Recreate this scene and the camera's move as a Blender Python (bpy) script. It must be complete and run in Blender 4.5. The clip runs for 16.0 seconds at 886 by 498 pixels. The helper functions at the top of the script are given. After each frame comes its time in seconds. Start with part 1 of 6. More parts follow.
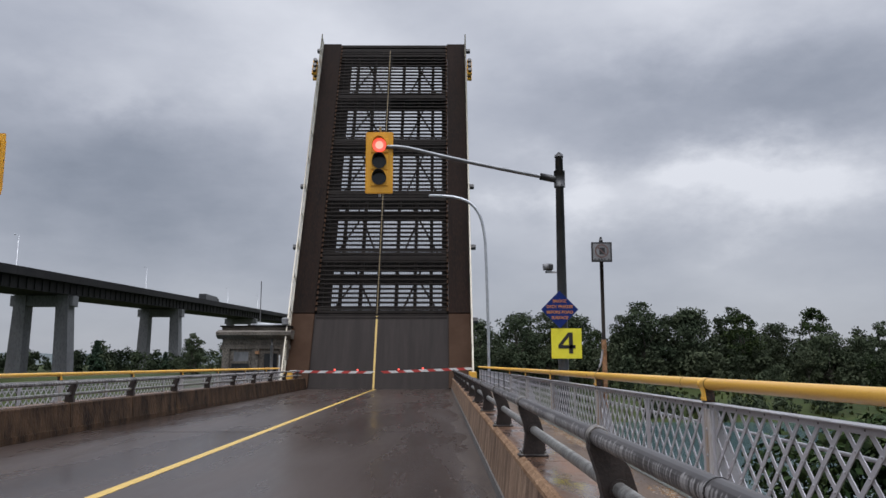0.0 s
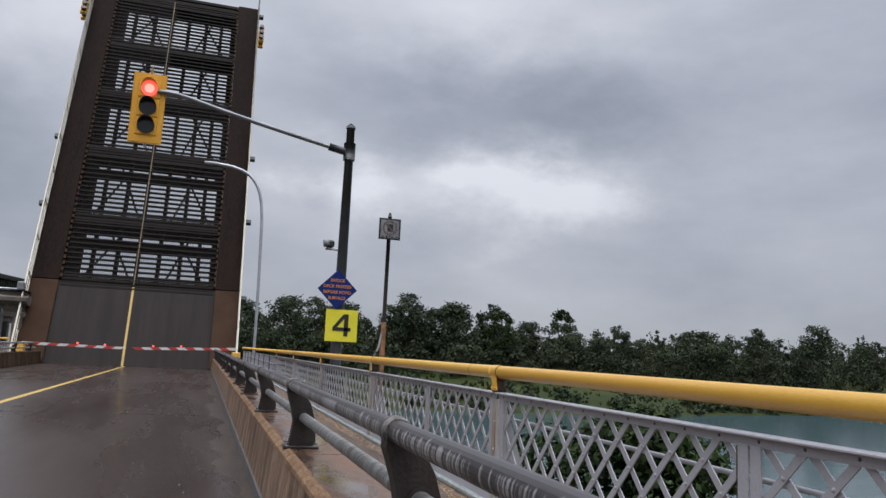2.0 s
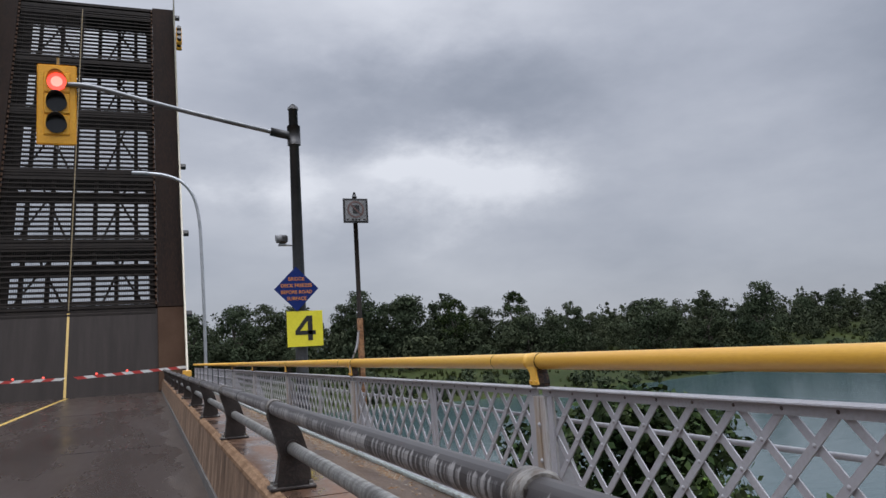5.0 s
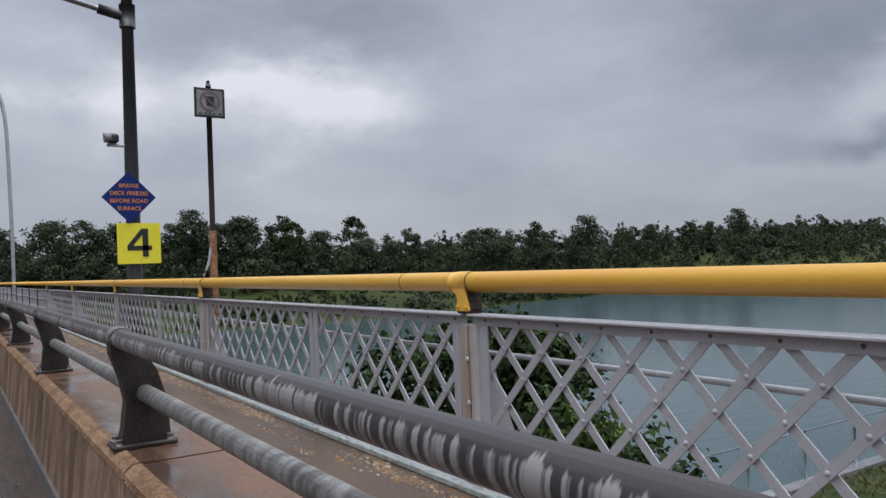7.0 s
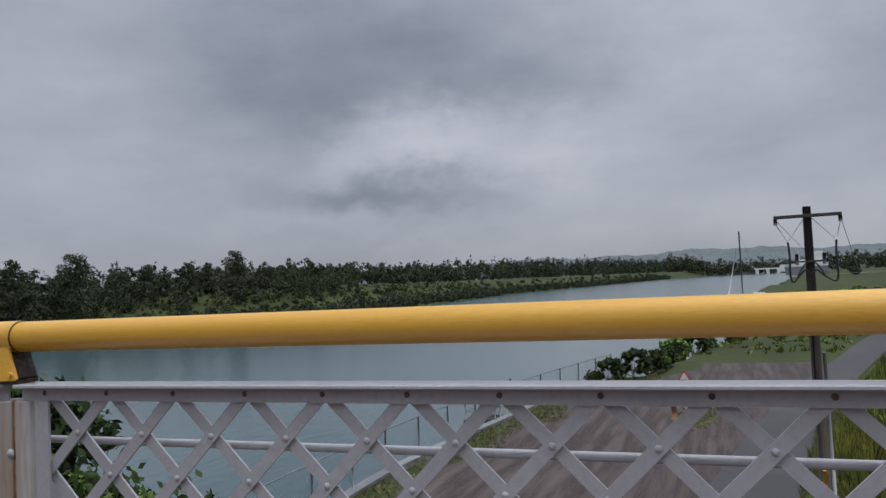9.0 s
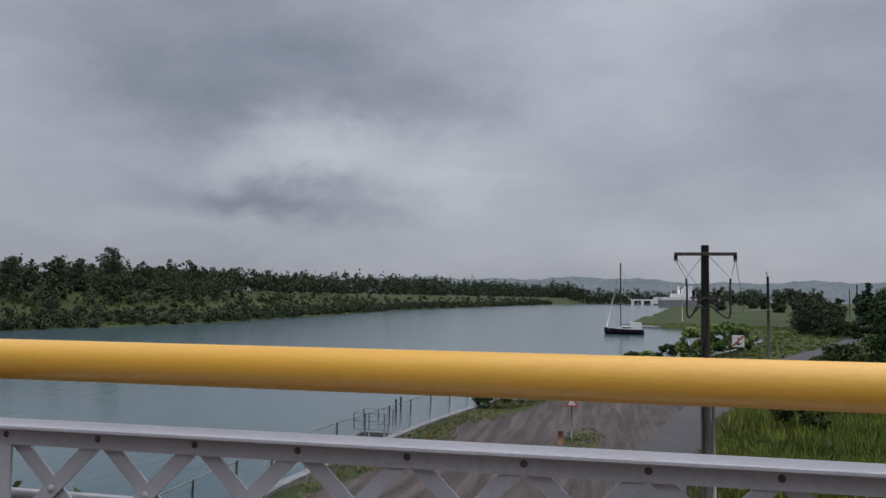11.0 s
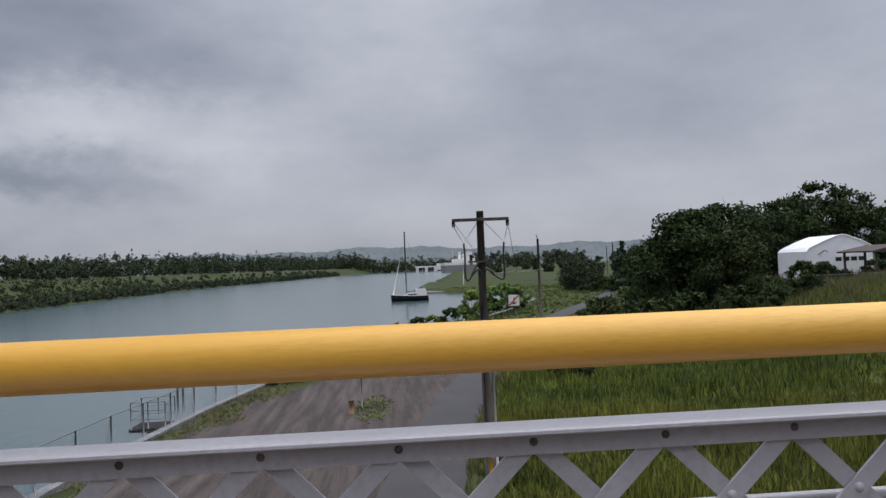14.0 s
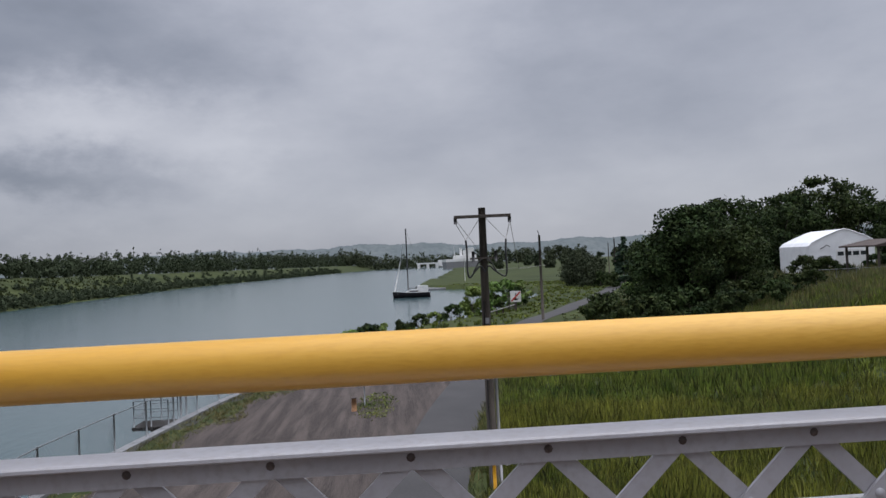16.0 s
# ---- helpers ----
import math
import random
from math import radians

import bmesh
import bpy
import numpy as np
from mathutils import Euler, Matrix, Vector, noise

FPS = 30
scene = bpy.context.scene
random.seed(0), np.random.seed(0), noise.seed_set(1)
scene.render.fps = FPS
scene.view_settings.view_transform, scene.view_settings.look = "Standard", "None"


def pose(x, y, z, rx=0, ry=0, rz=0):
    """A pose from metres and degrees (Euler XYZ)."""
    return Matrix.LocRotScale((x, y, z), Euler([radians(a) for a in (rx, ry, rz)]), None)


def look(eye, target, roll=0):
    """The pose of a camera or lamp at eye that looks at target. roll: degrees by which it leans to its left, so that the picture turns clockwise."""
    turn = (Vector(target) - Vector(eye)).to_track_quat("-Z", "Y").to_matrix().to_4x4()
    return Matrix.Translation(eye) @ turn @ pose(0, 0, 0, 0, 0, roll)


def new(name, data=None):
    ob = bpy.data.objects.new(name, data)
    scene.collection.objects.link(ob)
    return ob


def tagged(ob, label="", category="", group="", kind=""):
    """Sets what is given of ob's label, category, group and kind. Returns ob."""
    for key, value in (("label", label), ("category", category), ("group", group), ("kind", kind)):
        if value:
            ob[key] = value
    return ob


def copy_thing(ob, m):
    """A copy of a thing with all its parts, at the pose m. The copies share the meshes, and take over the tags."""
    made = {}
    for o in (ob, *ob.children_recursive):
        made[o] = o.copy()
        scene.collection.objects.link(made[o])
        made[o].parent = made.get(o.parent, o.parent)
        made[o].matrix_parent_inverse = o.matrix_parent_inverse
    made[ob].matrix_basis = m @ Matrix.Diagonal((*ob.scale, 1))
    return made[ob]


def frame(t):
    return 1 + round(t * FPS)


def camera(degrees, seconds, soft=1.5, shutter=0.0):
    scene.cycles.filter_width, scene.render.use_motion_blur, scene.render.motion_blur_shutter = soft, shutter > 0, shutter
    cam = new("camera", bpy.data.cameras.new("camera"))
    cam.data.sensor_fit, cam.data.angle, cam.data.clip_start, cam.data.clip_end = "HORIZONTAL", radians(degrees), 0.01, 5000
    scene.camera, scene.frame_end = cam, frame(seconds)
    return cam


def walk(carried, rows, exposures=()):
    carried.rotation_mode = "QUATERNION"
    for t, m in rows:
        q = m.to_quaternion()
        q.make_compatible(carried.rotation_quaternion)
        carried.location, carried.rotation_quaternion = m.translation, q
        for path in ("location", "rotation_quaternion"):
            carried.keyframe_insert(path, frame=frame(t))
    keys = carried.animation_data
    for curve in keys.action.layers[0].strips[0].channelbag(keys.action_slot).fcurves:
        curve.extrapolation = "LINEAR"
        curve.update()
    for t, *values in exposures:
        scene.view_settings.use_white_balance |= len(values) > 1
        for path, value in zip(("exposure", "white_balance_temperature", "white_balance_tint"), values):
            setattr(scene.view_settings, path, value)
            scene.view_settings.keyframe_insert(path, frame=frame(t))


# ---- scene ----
cam = camera(60.1, 16.0)
PATH = [
    (0, (-0.101, -3.182, 1.472), (-0.094, -1.205, 1.769), 0.0),
    (0.5, (-0.135, -2.995, 1.458), (0.013, -1.022, 1.755), -0.6),
    (1, (-0.088, -2.753, 1.462), (0.083, -0.784, 1.766), -0.3),
    (1.5, (-0.124, -2.512, 1.429), (0.226, -0.564, 1.718), 3.5),
    (2, (-0.059, -2.217, 1.41), (0.52, -0.323, 1.686), 2.8),
    (2.5, (-0.06, -2.116, 1.47), (0.432, -0.197, 1.745), 0.9),
    (3, (-0.127, -1.894, 1.462), (0.319, 0.032, 1.767), 1.5),
    (3.5, (-0.122, -1.656, 1.46), (0.312, 0.27, 1.778), 1.0),
    (6, (-0.011, -0.237, 1.386), (1.003, 1.484, 1.494), -3.8),
    (6.5, (-0.032, 0.012, 1.374), (1.064, 1.685, 1.399), -2.0),
    (7, (0.02, 0.32, 1.395), (1.111, 1.996, 1.436), -2.2),
    (7.5, (-0.001, 0.588, 1.35), (1.259, 2.141, 1.319), -1.2),
    (8, (0.164, 0.734, 1.334), (1.668, 2.051, 1.283), -1.0),
    (8.5, (0.224, 0.94, 1.345), (1.972, 1.913, 1.331), -1.5),
    (8.7, (0.245, 1.031, 1.379), (2.081, 1.823, 1.421), -3.7),
    (11, (0.512, 1.81, 1.472), (2.463, 2.23, 1.598), 0.7),
    (11.5, (0.572, 1.856, 1.462), (2.565, 1.985, 1.578), 0.0),
    (12, (0.617, 1.717, 1.471), (2.608, 1.568, 1.581), -0.3),
    (12.5, (0.646, 1.788, 1.46), (2.639, 1.639, 1.533), -0.0),
    (13, (0.669, 1.78, 1.47), (2.663, 1.63, 1.529), -1.5),
    (13.5, (0.709, 1.759, 1.468), (2.703, 1.611, 1.52), -2.4),
    (14, (0.714, 1.725, 1.462), (2.709, 1.594, 1.506), -2.4),
    (14.5, (0.744, 1.71, 1.465), (2.739, 1.585, 1.507), -2.5),
    (15, (0.75, 1.73, 1.472), (2.746, 1.604, 1.513), -2.7),
    (15.5, (0.759, 1.735, 1.471), (2.755, 1.608, 1.512), -2.7),
    (16, (0.743, 1.742, 1.477), (2.738, 1.615, 1.512), -2.7),
]
walk(cam, [(t, look(eye, target, roll)) for t, eye, target, roll in PATH],
     exposures=((0, 0.0, 6520, 11), (7.5, 0.0, 6450, 11), (8.5, -0.12, 6450, 11), (11, -0.22, 6500, 12), (11.5, -0.22, 6520, 12.5), (12.5, -0.05, 6540, 12.5), (16, -0.03, 6540, 12.5)))

# ---- world and light ----
world = bpy.data.worlds.new("overcast_sky")
scene.world = world
world.use_nodes = True
wn, wl = world.node_tree.nodes, world.node_tree.links
wn.clear()
w_out = wn.new("ShaderNodeOutputWorld")
w_bg = wn.new("ShaderNodeBackground")
w_co = wn.new("ShaderNodeTexCoord")
w_sep = wn.new("ShaderNodeSeparateXYZ")
wl.new(w_co.outputs["Generated"], w_sep.inputs[0])


def wmath(op, a, b=None, clamp=False):
    n = wn.new("ShaderNodeMath")
    n.operation, n.use_clamp = op, clamp
    for k, v in ((0, a), (1, b)):
        if v is None:
            continue
        if isinstance(v, (int, float)):
            n.inputs[k].default_value = v
        else:
            wl.new(v, n.inputs[k])
    return n.outputs[0]


# cloud masses and breaks by compass bearing and height in degrees, torn by noise at two scales
def wvec(op, a, b):
    n = wn.new("ShaderNodeVectorMath")
    n.operation = op
    for k, v in ((0, a), (1, b)):
        if isinstance(v, tuple):
            n.inputs[k].default_value = v
        else:
            wl.new(v, n.inputs[k])
    return n


def wnoise(scale, detail, rough, stretch):
    n = wn.new("ShaderNodeTexNoise")
    n.inputs["Scale"].default_value, n.inputs["Detail"].default_value = scale, detail
    n.inputs["Roughness"].default_value = rough
    wl.new(wvec("MULTIPLY", w_co.outputs["Generated"], stretch).outputs[0], n.inputs["Vector"])
    return n


w_az = wmath("MULTIPLY", wmath("ARCTAN2", w_sep.outputs[0], w_sep.outputs[1]), 57.296)
w_el = wmath("MULTIPLY", wmath("ARCSINE", w_sep.outputs[2]), 57.296)
w_dir = wn.new("ShaderNodeCombineXYZ")
wl.new(w_az, w_dir.inputs[0])
wl.new(w_el, w_dir.inputs[1])
w_tear = wvec("MULTIPLY", wvec("SUBTRACT", wnoise(5.5, 6, 0.6, (1, 1, 1.8)).outputs["Color"], (0.5, 0.5, 0.5)).outputs[0], (17.0, 9.0, 0.0))
w_pos = wvec("ADD", w_dir.outputs[0], w_tear.outputs[0])
w_n0 = wnoise(3.2, 7, 0.55, (1, 1, 2.4))
w_n1 = wnoise(1.3, 4, 0.5, (1, 1, 2.0))
w_sum = wmath("ADD", wmath("MULTIPLY", wmath("SUBTRACT", w_n0.outputs["Fac"], 0.5), 0.34), wmath("MULTIPLY", wmath("SUBTRACT", w_n1.outputs["Fac"], 0.5), 0.20))
w_sum = wmath("ADD", w_sum, 0.425)
CLOUDS = ((22, 12.6, 7, 2.3, 0.27), (9, 12.4, 3, 1.9, 0.20), (24, 18.5, 11, 3.4, -0.13), (-22, 13, 11, 5.5, -0.13), (-25, 18.5, 4, 2, 0.10),
          (-13, 24, 10, 5, 0.13), (15, 26, 9, 4, 0.10), (66, 15.5, 15, 4.6, -0.11), (68.5, 10.4, 7.0, 2.0, 0.16), (66.5, 7, 5.5, 1.5, -0.12),
          (63, 4.8, 7, 1.2, 0.06), (79, 9, 4, 1.8, 0.06), (89, 17, 9, 5, 0.08), (33, 12, 4, 2, -0.05), (106, 12, 12, 4, -0.04), (116, 19, 10, 5, -0.05))
for az, el, wide, high, amount in CLOUDS:
    d = wvec("MULTIPLY", wvec("SUBTRACT", w_pos.outputs[0], (az, el, 0)).outputs[0], (1 / wide, 1 / high, 0))
    q2 = wvec("DOT_PRODUCT", d.outputs[0], d.outputs[0])
    w_sum = wmath("ADD", w_sum, wmath("MULTIPLY", wmath("EXPONENT", wmath("MULTIPLY", q2.outputs["Value"], -0.7)), amount * 1.35))
w_ramp = wn.new("ShaderNodeValToRGB")
w_ramp.color_ramp.elements[0].position = 0.14
w_ramp.color_ramp.elements[0].color = (0.155, 0.178, 0.215, 1)
w_ramp.color_ramp.elements[1].position = 0.72
w_ramp.color_ramp.elements[1].color = (0.69, 0.715, 0.77, 1)
for pos, col in ((0.25, (0.235, 0.262, 0.318, 1)), (0.40, (0.368, 0.395, 0.458, 1))):
    e = w_ramp.color_ramp.elements.new(pos)
    e.color = col
wl.new(w_sum, w_ramp.inputs[0])
# brighter towards the zenith, as overcast skies are
w_up = wn.new("ShaderNodeMapRange")
w_up.inputs[1].default_value, w_up.inputs[2].default_value = 0.46, 0.95
w_up.inputs[3].default_value, w_up.inputs[4].default_value = 1.0, 5.4
wl.new(w_sep.outputs[2], w_up.inputs[0])
w_low = wn.new("ShaderNodeMapRange")
w_low.inputs[1].default_value, w_low.inputs[2].default_value = 0.02, 0.38
w_low.inputs[3].default_value, w_low.inputs[4].default_value = 0.87, 1.13
wl.new(w_sep.outputs[2], w_low.inputs[0])
w_gain = wn.new("ShaderNodeVectorMath")
w_gain.operation = "SCALE"
wl.new(w_ramp.outputs[0], w_gain.inputs[0])
wl.new(wmath("MULTIPLY", w_up.outputs[0], w_low.outputs[0]), w_gain.inputs["Scale"])
w_sky = wn.new("ShaderNodeTexSky")
w_sky.sky_type, w_sky.sun_disc = "NISHITA", False
w_sky.sun_elevation, w_sky.sun_rotation = radians(69), radians(195)
w_sks = wn.new("ShaderNodeVectorMath")
w_sks.operation = "SCALE"
w_sks.inputs["Scale"].default_value = 0.008
wl.new(w_sky.outputs[0], w_sks.inputs[0])
w_add = wn.new("ShaderNodeVectorMath")
w_add.operation = "ADD"
wl.new(w_gain.outputs[0], w_add.inputs[0])
wl.new(w_sks.outputs[0], w_add.inputs[1])
wl.new(w_add.outputs[0], w_bg.inputs["Color"])
w_bg.inputs["Strength"].default_value = 1.0
wl.new(w_bg.outputs[0], w_out.inputs[0])

sun_data = bpy.data.lights.new("sun", "SUN")
sun_data.energy, sun_data.angle, sun_data.color = 1.2, radians(40), (1.0, 0.99, 0.98)
sun = new("sun", sun_data)
sun.matrix_world = look((-6, -22, 60), (0, 0, 0))

# ---- materials ----


def material(name, c1, c2=None, rough=0.7, metal=0.0, scale=3.0, fine=40.0, bump=0.15, c3=None, stretch=(1, 1, 1),
             rough2=None, spread=(0.35, 0.65), dist=0.01, island=0.0, spec=0.5):
    """Two scales of noise: c1 to c2 in large patches, c3 in fine specks; relief from the fine one."""
    m = bpy.data.materials.new(name)
    m.use_nodes = True
    nt = m.node_tree
    n, l = nt.nodes, nt.links
    b = n["Principled BSDF"]
    b.inputs["Metallic"].default_value = metal
    b.inputs["Specular IOR Level"].default_value = spec
    geo = n.new("ShaderNodeNewGeometry")
    mp = n.new("ShaderNodeVectorMath")
    mp.operation = "MULTIPLY"
    mp.inputs[1].default_value = stretch
    l.new(geo.outputs["Position"], mp.inputs[0])
    big = n.new("ShaderNodeTexNoise")
    big.inputs["Scale"].default_value, big.inputs["Detail"].default_value = scale, 5
    big.inputs["Roughness"].default_value = 0.6
    sml = n.new("ShaderNodeTexNoise")
    sml.inputs["Scale"].default_value, sml.inputs["Detail"].default_value = fine, 3
    l.new(mp.outputs[0], big.inputs["Vector"])
    l.new(mp.outputs[0], sml.inputs["Vector"])
    ramp = n.new("ShaderNodeValToRGB")
    e = ramp.color_ramp.elements
    e[0].position, e[1].position = spread
    e[0].color = (*c1, 1)
    e[1].color = (*(c2 or c1), 1)
    l.new(big.outputs["Fac"], ramp.inputs[0])
    col = ramp.outputs[0]
    r2 = n.new("ShaderNodeMapRange")
    r2.inputs[1].default_value, r2.inputs[2].default_value = 0.45, 0.72
    l.new(sml.outputs["Fac"], r2.inputs[0])
    mix = n.new("ShaderNodeMix")
    mix.data_type = "RGBA"
    l.new(r2.outputs[0], mix.inputs["Factor"])
    l.new(col, mix.inputs["A"])
    third = c3 or tuple(0.72 * v for v in (c2 or c1))
    mix.inputs["B"].default_value = (*third, 1)
    col = mix.outputs["Result"]
    if island:
        hsv = n.new("ShaderNodeHueSaturation")
        mr = n.new("ShaderNodeMapRange")
        mr.inputs[3].default_value, mr.inputs[4].default_value = 1 - island, 1 + island
        l.new(geo.outputs["Random Per Island"], mr.inputs[0])
        l.new(mr.outputs[0], hsv.inputs["Value"])
        oi = n.new("ShaderNodeObjectInfo")
        mo = n.new("ShaderNodeMapRange")
        mo.inputs[3].default_value, mo.inputs[4].default_value = 0.485, 0.52
        l.new(oi.outputs["Random"], mo.inputs[0])
        l.new(mo.outputs[0], hsv.inputs["Hue"])
        l.new(col, hsv.inputs["Color"])
        col = hsv.outputs[0]
    l.new(col, b.inputs["Base Color"])
    if rough2 is None:
        b.inputs["Roughness"].default_value = rough
    else:
        rr = n.new("ShaderNodeMapRange")
        rr.inputs[1].default_value, rr.inputs[2].default_value = 0.38, 0.62
        rr.inputs[3].default_value, rr.inputs[4].default_value = rough, rough2
        l.new(big.outputs["Fac"], rr.inputs[0])
        l.new(rr.outputs[0], b.inputs["Roughness"])
    if bump:
        bp = n.new("ShaderNodeBump")
        bp.inputs["Strength"].default_value, bp.inputs["Distance"].default_value = bump, dist
        l.new(sml.outputs["Fac"], bp.inputs["Height"])
        l.new(bp.outputs[0], b.inputs["Normal"])
    return m


def streaked_pipe():
    """Dark weathered pipe whose coating has run down in pale streaks."""
    m = bpy.data.materials.new("weathered_pipe")
    m.use_nodes = True
    n, l = m.node_tree.nodes, m.node_tree.links
    b = n["Principled BSDF"]
    b.inputs["Roughness"].default_value, b.inputs["Metallic"].default_value = 0.4, 0.25
    geo = n.new("ShaderNodeNewGeometry")
    mp = n.new("ShaderNodeVectorMath")
    mp.operation = "MULTIPLY"
    mp.inputs[1].default_value = (3, 58, 3)
    l.new(geo.outputs["Position"], mp.inputs[0])
    run = n.new("ShaderNodeTexNoise")
    run.inputs["Scale"].default_value, run.inputs["Detail"].default_value = 1.0, 4
    l.new(mp.outputs[0], run.inputs["Vector"])
    big = n.new("ShaderNodeTexNoise")
    big.inputs["Scale"].default_value, big.inputs["Detail"].default_value = 2.3, 3
    l.new(geo.outputs["Position"], big.inputs["Vector"])
    sep = n.new("ShaderNodeSeparateXYZ")
    l.new(geo.outputs["Position"], sep.inputs[0])
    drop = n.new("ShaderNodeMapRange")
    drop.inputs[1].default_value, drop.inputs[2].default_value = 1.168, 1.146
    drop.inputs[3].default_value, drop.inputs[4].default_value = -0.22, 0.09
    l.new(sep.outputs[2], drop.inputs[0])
    s1 = n.new("ShaderNodeMath")
    s1.operation = "ADD"
    l.new(run.outputs["Fac"], s1.inputs[0])
    l.new(drop.outputs[0], s1.inputs[1])
    s2 = n.new("ShaderNodeMath")
    s2.operation = "MULTIPLY_ADD"
    l.new(big.outputs["Fac"], s2.inputs[0])
    s2.inputs[1].default_value = 0.35
    l.new(s1.outputs[0], s2.inputs[2])
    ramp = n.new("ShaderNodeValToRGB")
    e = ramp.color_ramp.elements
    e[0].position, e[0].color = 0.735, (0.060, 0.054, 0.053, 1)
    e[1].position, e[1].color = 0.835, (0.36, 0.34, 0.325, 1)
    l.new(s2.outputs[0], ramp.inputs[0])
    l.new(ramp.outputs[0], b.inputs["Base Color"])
    return m


M = {}
M["asphalt"] = material("wet_road", (0.030, 0.0195, 0.015), (0.050, 0.035, 0.028), 0.20, 0, 0.55, 60, 0.30,
                        (0.036, 0.025, 0.020), (1, 0.16, 1), 0.36, dist=0.004, spec=0.36)
M["gutter"] = material("gutter_dirt", (0.022, 0.014, 0.010), (0.058, 0.040, 0.029), 0.55, 0, 3.0, 45, 1.0, (0.075, 0.054, 0.040), (1.5, 0.5, 1), spec=0.3)
M["yellow_line"] = material("yellow_line", (0.50, 0.32, 0.06), (0.60, 0.40, 0.09), 0.45, 0, 5, 80, 0.1, (0.30, 0.2, 0.06))
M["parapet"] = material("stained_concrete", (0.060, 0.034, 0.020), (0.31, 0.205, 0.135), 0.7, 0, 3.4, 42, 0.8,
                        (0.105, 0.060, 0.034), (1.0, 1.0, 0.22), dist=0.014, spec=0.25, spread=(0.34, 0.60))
# left parapet: darker, browner concrete than the right one
M["parapet_left"] = material("dark_brown_concrete", (0.012, 0.007, 0.004), (0.105, 0.060, 0.032), 0.65, 0, 2.8, 22, 0.8,
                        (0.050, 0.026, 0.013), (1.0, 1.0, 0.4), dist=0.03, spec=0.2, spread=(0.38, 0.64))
M["curb_grey"] = material("grey_curb_concrete", (0.085, 0.078, 0.07), (0.15, 0.138, 0.125), 0.7, 0, 2, 40, 0.3, (0.05, 0.046, 0.042))
M["parapet_top"] = material("wet_rusty_concrete", (0.085, 0.054, 0.040), (0.145, 0.070, 0.034), 0.11, 0, 2.6, 50, 0.22,
                            (0.085, 0.042, 0.02), (1.3, 0.45, 1), 0.55, dist=0.004, spec=0.6, spread=(0.42, 0.60))
M["parapet_edge"] = material("rust_stained_edge", (0.15, 0.082, 0.042), (0.31, 0.195, 0.115), 0.8, 0, 6, 60, 0.9, (0.11, 0.055, 0.025), (1, 0.7, 1), dist=0.014, spec=0.2)
M["lichen"] = material("pale_lichen", (0.20, 0.165, 0.12), (0.42, 0.38, 0.32), 0.9, 0, 12, 80, 0.6, (0.24, 0.17, 0.10), dist=0.01)
M["kerb_paint"] = material("pale_green_kerb", (0.26, 0.30, 0.285), (0.37, 0.41, 0.39), 0.5, 0, 3, 50, 0.3, (0.16, 0.15, 0.12), (1, 0.3, 1))
# dark grey-brown stands in for the shadow on the white chord's bolt heads
M["bolt_shade"] = material("shaded_bolt_head", (0.06, 0.048, 0.045), (0.13, 0.10, 0.09), 0.6, 0, 30, 90, 0.2, (0.05, 0.03, 0.02))
# near-black: rust together with the bracket side's shadow, painted in
M["bracket_dark"] = material("bracket_side_shade_and_rust", (0.008, 0.005, 0.004), (0.022, 0.012, 0.007), 0.7, 0, 12, 70, 0.4, (0.09, 0.04, 0.015))
M["drop"] = material("rain_drop", (0.55, 0.56, 0.58), (0.7, 0.71, 0.73), 0.05, 0, 5, 20, 0)
M["walkway"] = material("mossy_walkway", (0.060, 0.036, 0.022), (0.125, 0.082, 0.052), 0.35, 0, 1.6, 30, 0.4,
                        (0.085, 0.052, 0.030), (1.6, 0.5, 1), 0.7, dist=0.01)
M["moss"] = material("orange_moss", (0.13, 0.062, 0.022), (0.25, 0.135, 0.055), 0.9, 0, 14, 70, 0.8, (0.070, 0.055, 0.022), dist=0.02)
M["white"] = material("white_paint", (0.34, 0.33, 0.345), (0.415, 0.407, 0.425), 0.35, 0, 1.7, 60, 0.06, (0.345, 0.33, 0.335))
M["white_rusty"] = material("rust_streaked_white_paint", (0.44, 0.42, 0.41), (0.29, 0.22, 0.155), 0.5, 0, 9, 60, 0.15, (0.34, 0.29, 0.24), (1, 1, 0.12), spread=(0.42, 0.62))
M["rust"] = material("rust_streak", (0.22, 0.10, 0.04), (0.36, 0.20, 0.10), 0.8, 0, 9, 50, 0.4, (0.12, 0.06, 0.03))
M["yellow"] = material("yellow_paint", (0.74, 0.39, 0.045), (0.80, 0.46, 0.070), 0.33, 0, 1.3, 90, 0.04, (0.70, 0.36, 0.04), (2, 0.35, 2), spec=0.75)
M["galv"] = streaked_pipe()
M["galv2"] = material("galvanised_pipe", (0.115, 0.112, 0.105), (0.40, 0.395, 0.37), 0.42, 0.3, 9, 75, 0.2, (0.14, 0.115, 0.09), (1, 2.4, 1), spread=(0.40, 0.60))
M["cast"] = material("dark_cast_post", (0.018, 0.014, 0.012), (0.046, 0.036, 0.031), 0.5, 0.3, 6, 60, 0.3, (0.05, 0.035, 0.03))
M["cast_pale"] = material("weathered_clamp_ring", (0.045, 0.041, 0.038), (0.21, 0.195, 0.175), 0.6, 0.15, 11, 60, 0.4, (0.075, 0.055, 0.042), (1, 3, 1), spread=(0.38, 0.62))
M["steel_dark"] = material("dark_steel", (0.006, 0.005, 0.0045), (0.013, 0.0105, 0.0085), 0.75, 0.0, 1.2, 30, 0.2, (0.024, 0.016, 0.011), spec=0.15)
